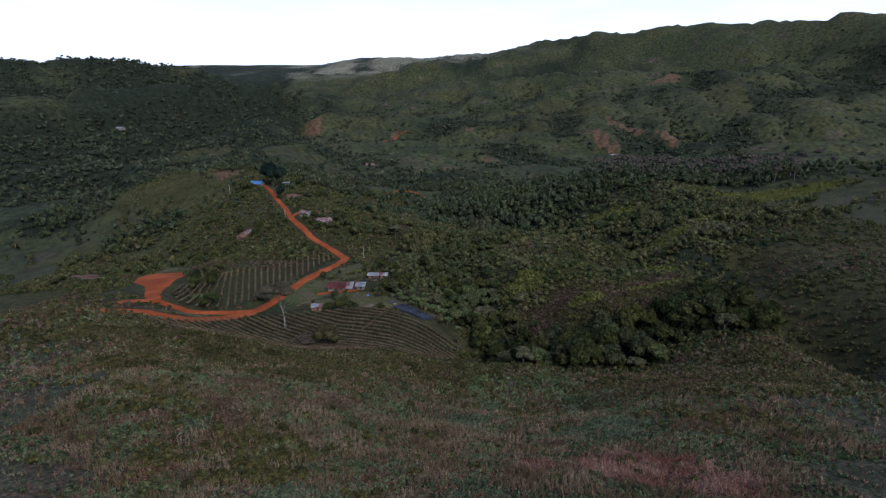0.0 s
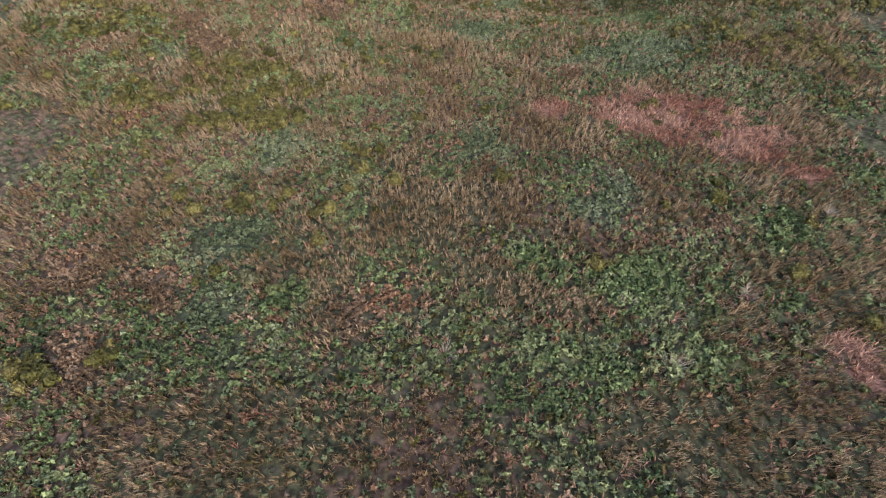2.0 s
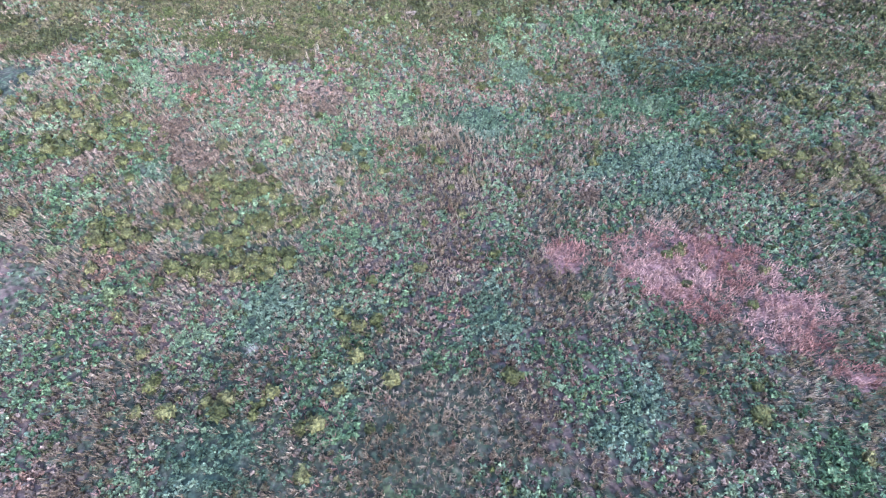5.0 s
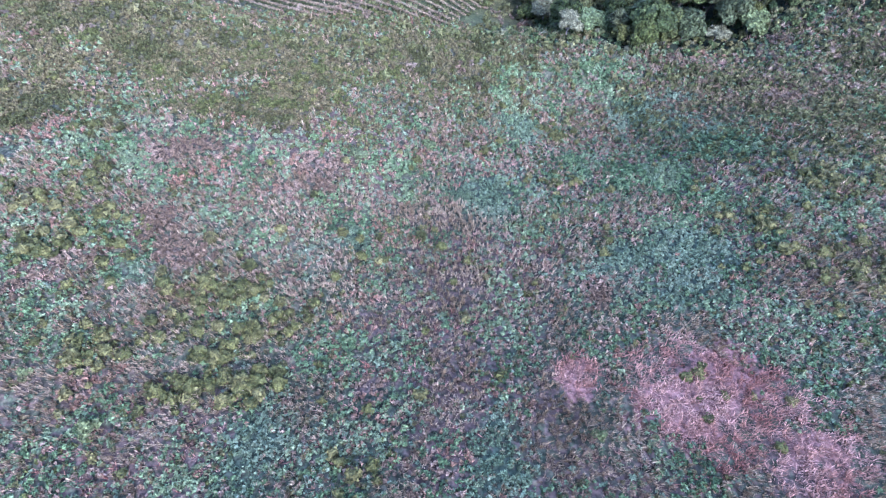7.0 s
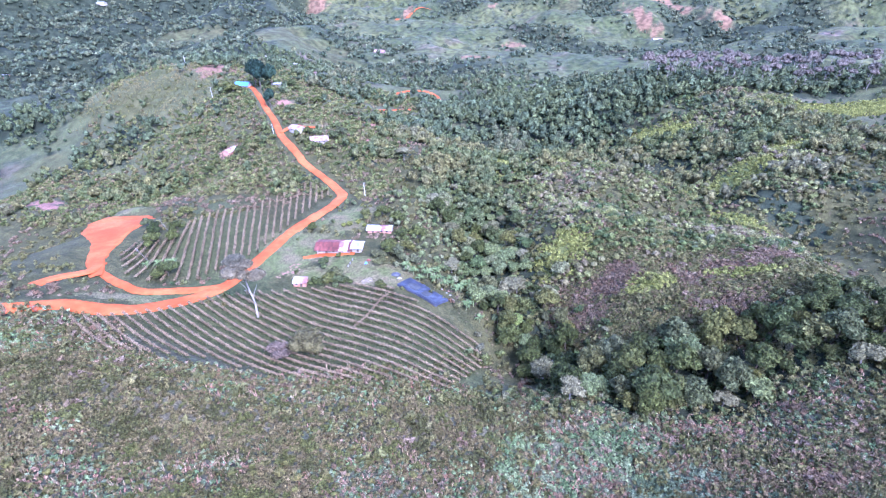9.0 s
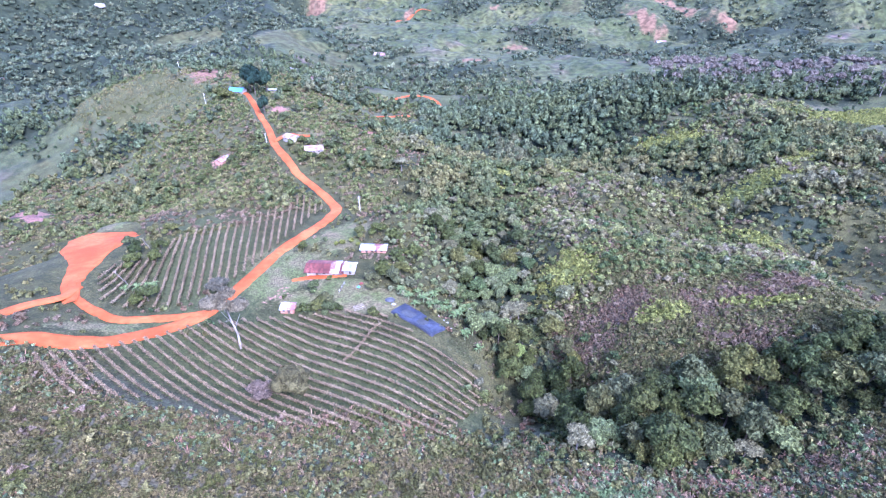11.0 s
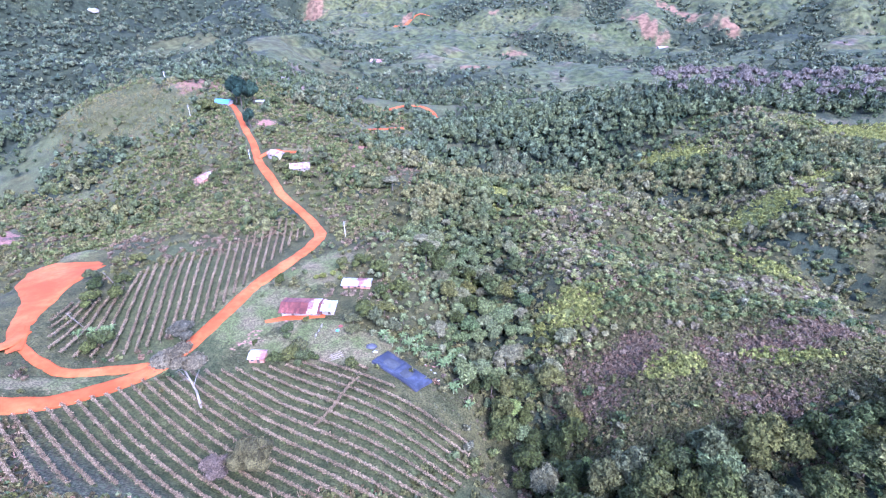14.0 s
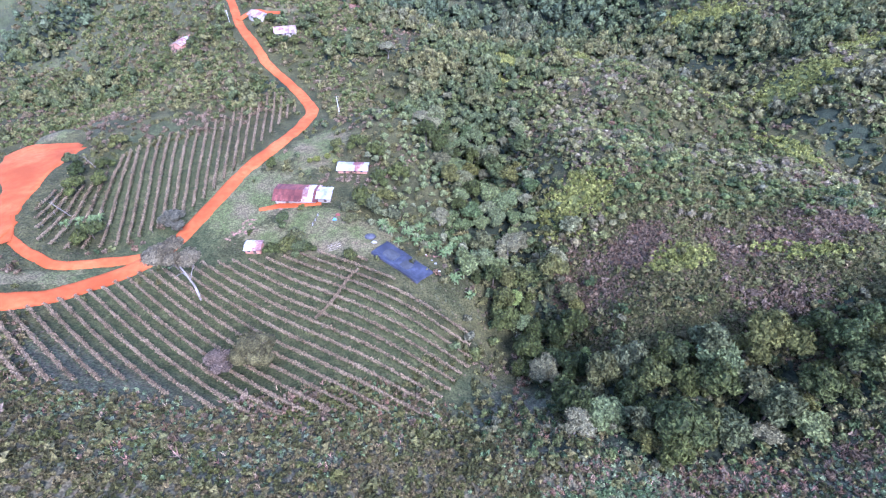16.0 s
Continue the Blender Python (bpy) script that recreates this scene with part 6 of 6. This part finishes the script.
proto = banana_plant()
spots = [(-122.2, 234.7), (-125.5, 232.5), (-119, 236), (-117, 237), (-13.5, 236.3), (-8.8, 236.5), (-3.9, 234.8), (-19, 235.1), (0, 232.8), (2.2, 218.4), (-16.4, 231), (-11, 233), (-6.5, 231.5), (-1.5, 229.5),
         (-22, 237.5), (-5, 240), (1, 237), (4, 228), (5, 222), (-10, 241), (-16, 240), (7, 214), (3, 242), (8, 233), (22, 216), (23.5, 211)]
for k, (x, y) in enumerate(spots):
    if k:
        plant(proto, x, y, 67 * k, 0.85 + 0.07 * (k % 5))
    else:
        set_down(proto, x, y, 15)

# ---- farm details ----
# a pit lined with plastic sheet, on the slope beside the crop rows
ob = empty("lined_pit", pose(-14.6, 223.2, ground_z(-14.6, 223.2), 0, 0, -35))
u, v = (w.ravel() for w in np.meshgrid(np.linspace(-9.6, 9.6, 70), np.linspace(-3.9, 3.9, 32)))
c, s = math.cos(radians(-35)), math.sin(radians(-35))
wx, wy = -14.6 + u * c - v * s, 223.2 + u * s + v * c
basin = np.exp(-((u + 4.2) / 3.4) ** 4 - (v / 2.7) ** 4) + np.exp(-((u - 2.2) / 2.2) ** 4 - (v / 2.7) ** 4) + 0.7 * np.exp(-((u - 6.8) / 2.2) ** 4 - (v / 2.6) ** 4)
level = land(wx, wy) - ground_z(-14.6, 223.2)
edge = 0.35 * (fbm(u, v, 1.7, 2, 81) - 0.5)
z = level + 1.0 - 0.72 * basin + 0.36 * (fbm(u, v, 0.9, 3, 83) - 0.5)
rim = np.maximum(np.abs(u) / 9.6, np.abs(v) / 3.9) > 0.97
z[rim] = level[rim] - 0.15
f = (np.arange(31)[:, None] * 70 + np.arange(69)[None, :]).ravel()
sheet = new("plastic_sheet", mesh_from("plastic_sheet", np.stack([u + edge, v + edge, z], 1), np.stack([f, f + 1, f + 71, f + 70], 1), PLASTIC, True))
sheet.parent = ob
for mid, a in ((-4.2, 3.0), (2.2, 2.0)):
    # rings of a rounded rectangle, lying on the sheet
    r, k = (w.ravel() for w in np.meshgrid(np.linspace(0.02, 1, 7), np.linspace(0, 2 * math.pi, 28, endpoint=False)))
    su = mid + r * a * np.sign(np.cos(k)) * np.abs(np.cos(k)) ** 0.5
    sv = r * 2.3 * np.sign(np.sin(k)) * np.abs(np.sin(k)) ** 0.5
    sz = land(-14.6 + su * c - sv * s, 223.2 + su * s + sv * c) - ground_z(-14.6, 223.2) + 0.56 - 0.16 * r ** 4 + 0.05 * (fbm(su, sv, 0.8, 2, 85) - 0.5)
    row, col = (w.ravel() for w in np.meshgrid(np.arange(28), np.arange(6), indexing="ij"))
    quad = np.stack([row * 7 + col, row * 7 + col + 1, (row + 1) % 28 * 7 + col + 1, (row + 1) % 28 * 7 + col], 1)
    silt = new("silt", mesh_from("silt", np.stack([su, sv, sz], 1), quad, DUST, True))
    silt.parent = ob
    tagged(silt, "grey silt settled in the pit")
tagged(ob, "pit lined with wrinkled dark blue plastic sheet", "lined pit")


def heap(name, x, y, radius, high, mat, label, category, seed):
    """An uneven low heap or crumpled cloth on the ground."""
    rng = np.random.default_rng(seed)
    ob = empty(name, pose(x, y, ground_z(x, y) - 0.05))
    bm = bmesh.new()
    bmesh.ops.create_icosphere(bm, subdivisions=3, radius=1)
    for w in bm.verts:
        k = 1 + 0.35 * (float(fbm(np.array([w.co.x * 2 + seed]), np.array([w.co.y * 2 + w.co.z]), 1, 3, seed)[0]) - 0.5)
        w.co = Vector((w.co.x * radius * k, w.co.y * radius * 0.7 * k, max(-0.02, w.co.z * high * k)))
    part("cover", bm, mat, ob, "", True)
    return tagged(ob, label, category)


heap("tarpaulin", -25.9, 233.2, 2.0, 0.9, plain("black_tarpaulin", (0.03, 0.03, 0.035), (0.06, 0.06, 0.065), 0.6, 0.5, 0.03), "crumpled black tarpaulin over a heap beside the garden", "tarpaulin", 3)
heap("sack", -24.2, 230.8, 0.9, 0.4, WHITE_METAL, "white sack lying at the garden's edge", "sack", 4)
heap("cloth_bundle", -38.4, 243.4, 0.9, 0.8, RED_METAL, "dull red bundle of cloth in the yard", "bundle", 5)
heap("water_drum", -39.0, 241.0, 0.7, 0.8, BLUE_METAL, "faded blue drum in the yard", "drum", 6)
for k, (x, y) in enumerate(((-7.5, 229.5), (-5.5, 227.2), (-4.2, 226), (-9.5, 231.6), (-2.8, 222.5))):
    heap("white_stone", x, y, 0.35 + 0.08 * (k % 3), 0.3, WHITE_METAL, "pale block lying on the bare earth by the pit", "stone", 20 + k)
# a line of washing
ob = empty("washing_line", pose(-45.2, 239.8, ground_z(-45.2, 239.8), 0, 0, -100))
for u in (-3.2, 3.2):
    bm = bmesh.new()
    tube(bm, [(u, 0, -0.6), (u, 0, 1.7)], [0.05, 0.04], 6)
    part("post", bm, TIMBER, ob)
bm = bmesh.new()
tube(bm, [(-3.2, 0, 1.65), (0, 0, 1.5), (3.2, 0, 1.65)], [0.012] * 3, 4)
part("line", bm, TIMBER, ob)
for k in range(5):
    bm = box(bmesh.new(), (0.7, 0.05, 0.9), pose(-2.3 + 1.15 * k, 0, 0.65), 0.02)
    part("cloth", bm, WHITE_METAL if k % 2 == 0 else DARK_TIMBER, ob)
tagged(ob, "washing line hung with white and dark cloths", "washing line")
# a stack of poles in the grass
ob = empty("timber_frame", pose(-36.5, 227.8, ground_z(-36.5, 227.8), 0, 0, 25))
for k in range(6):
    bm = bmesh.new()
    y0 = -1.2 + 0.5 * k
    tube(bm, [(-2.2 + 0.2 * (k % 3), y0, 0.15), (2.2 - 0.3 * (k % 2), y0 + 0.3 * (k % 2), 0.35)], [0.06, 0.05], 6)
    part("pole", bm, TIMBER, ob)
tagged(ob, "loose pale timber poles lying in the grass", "timber")
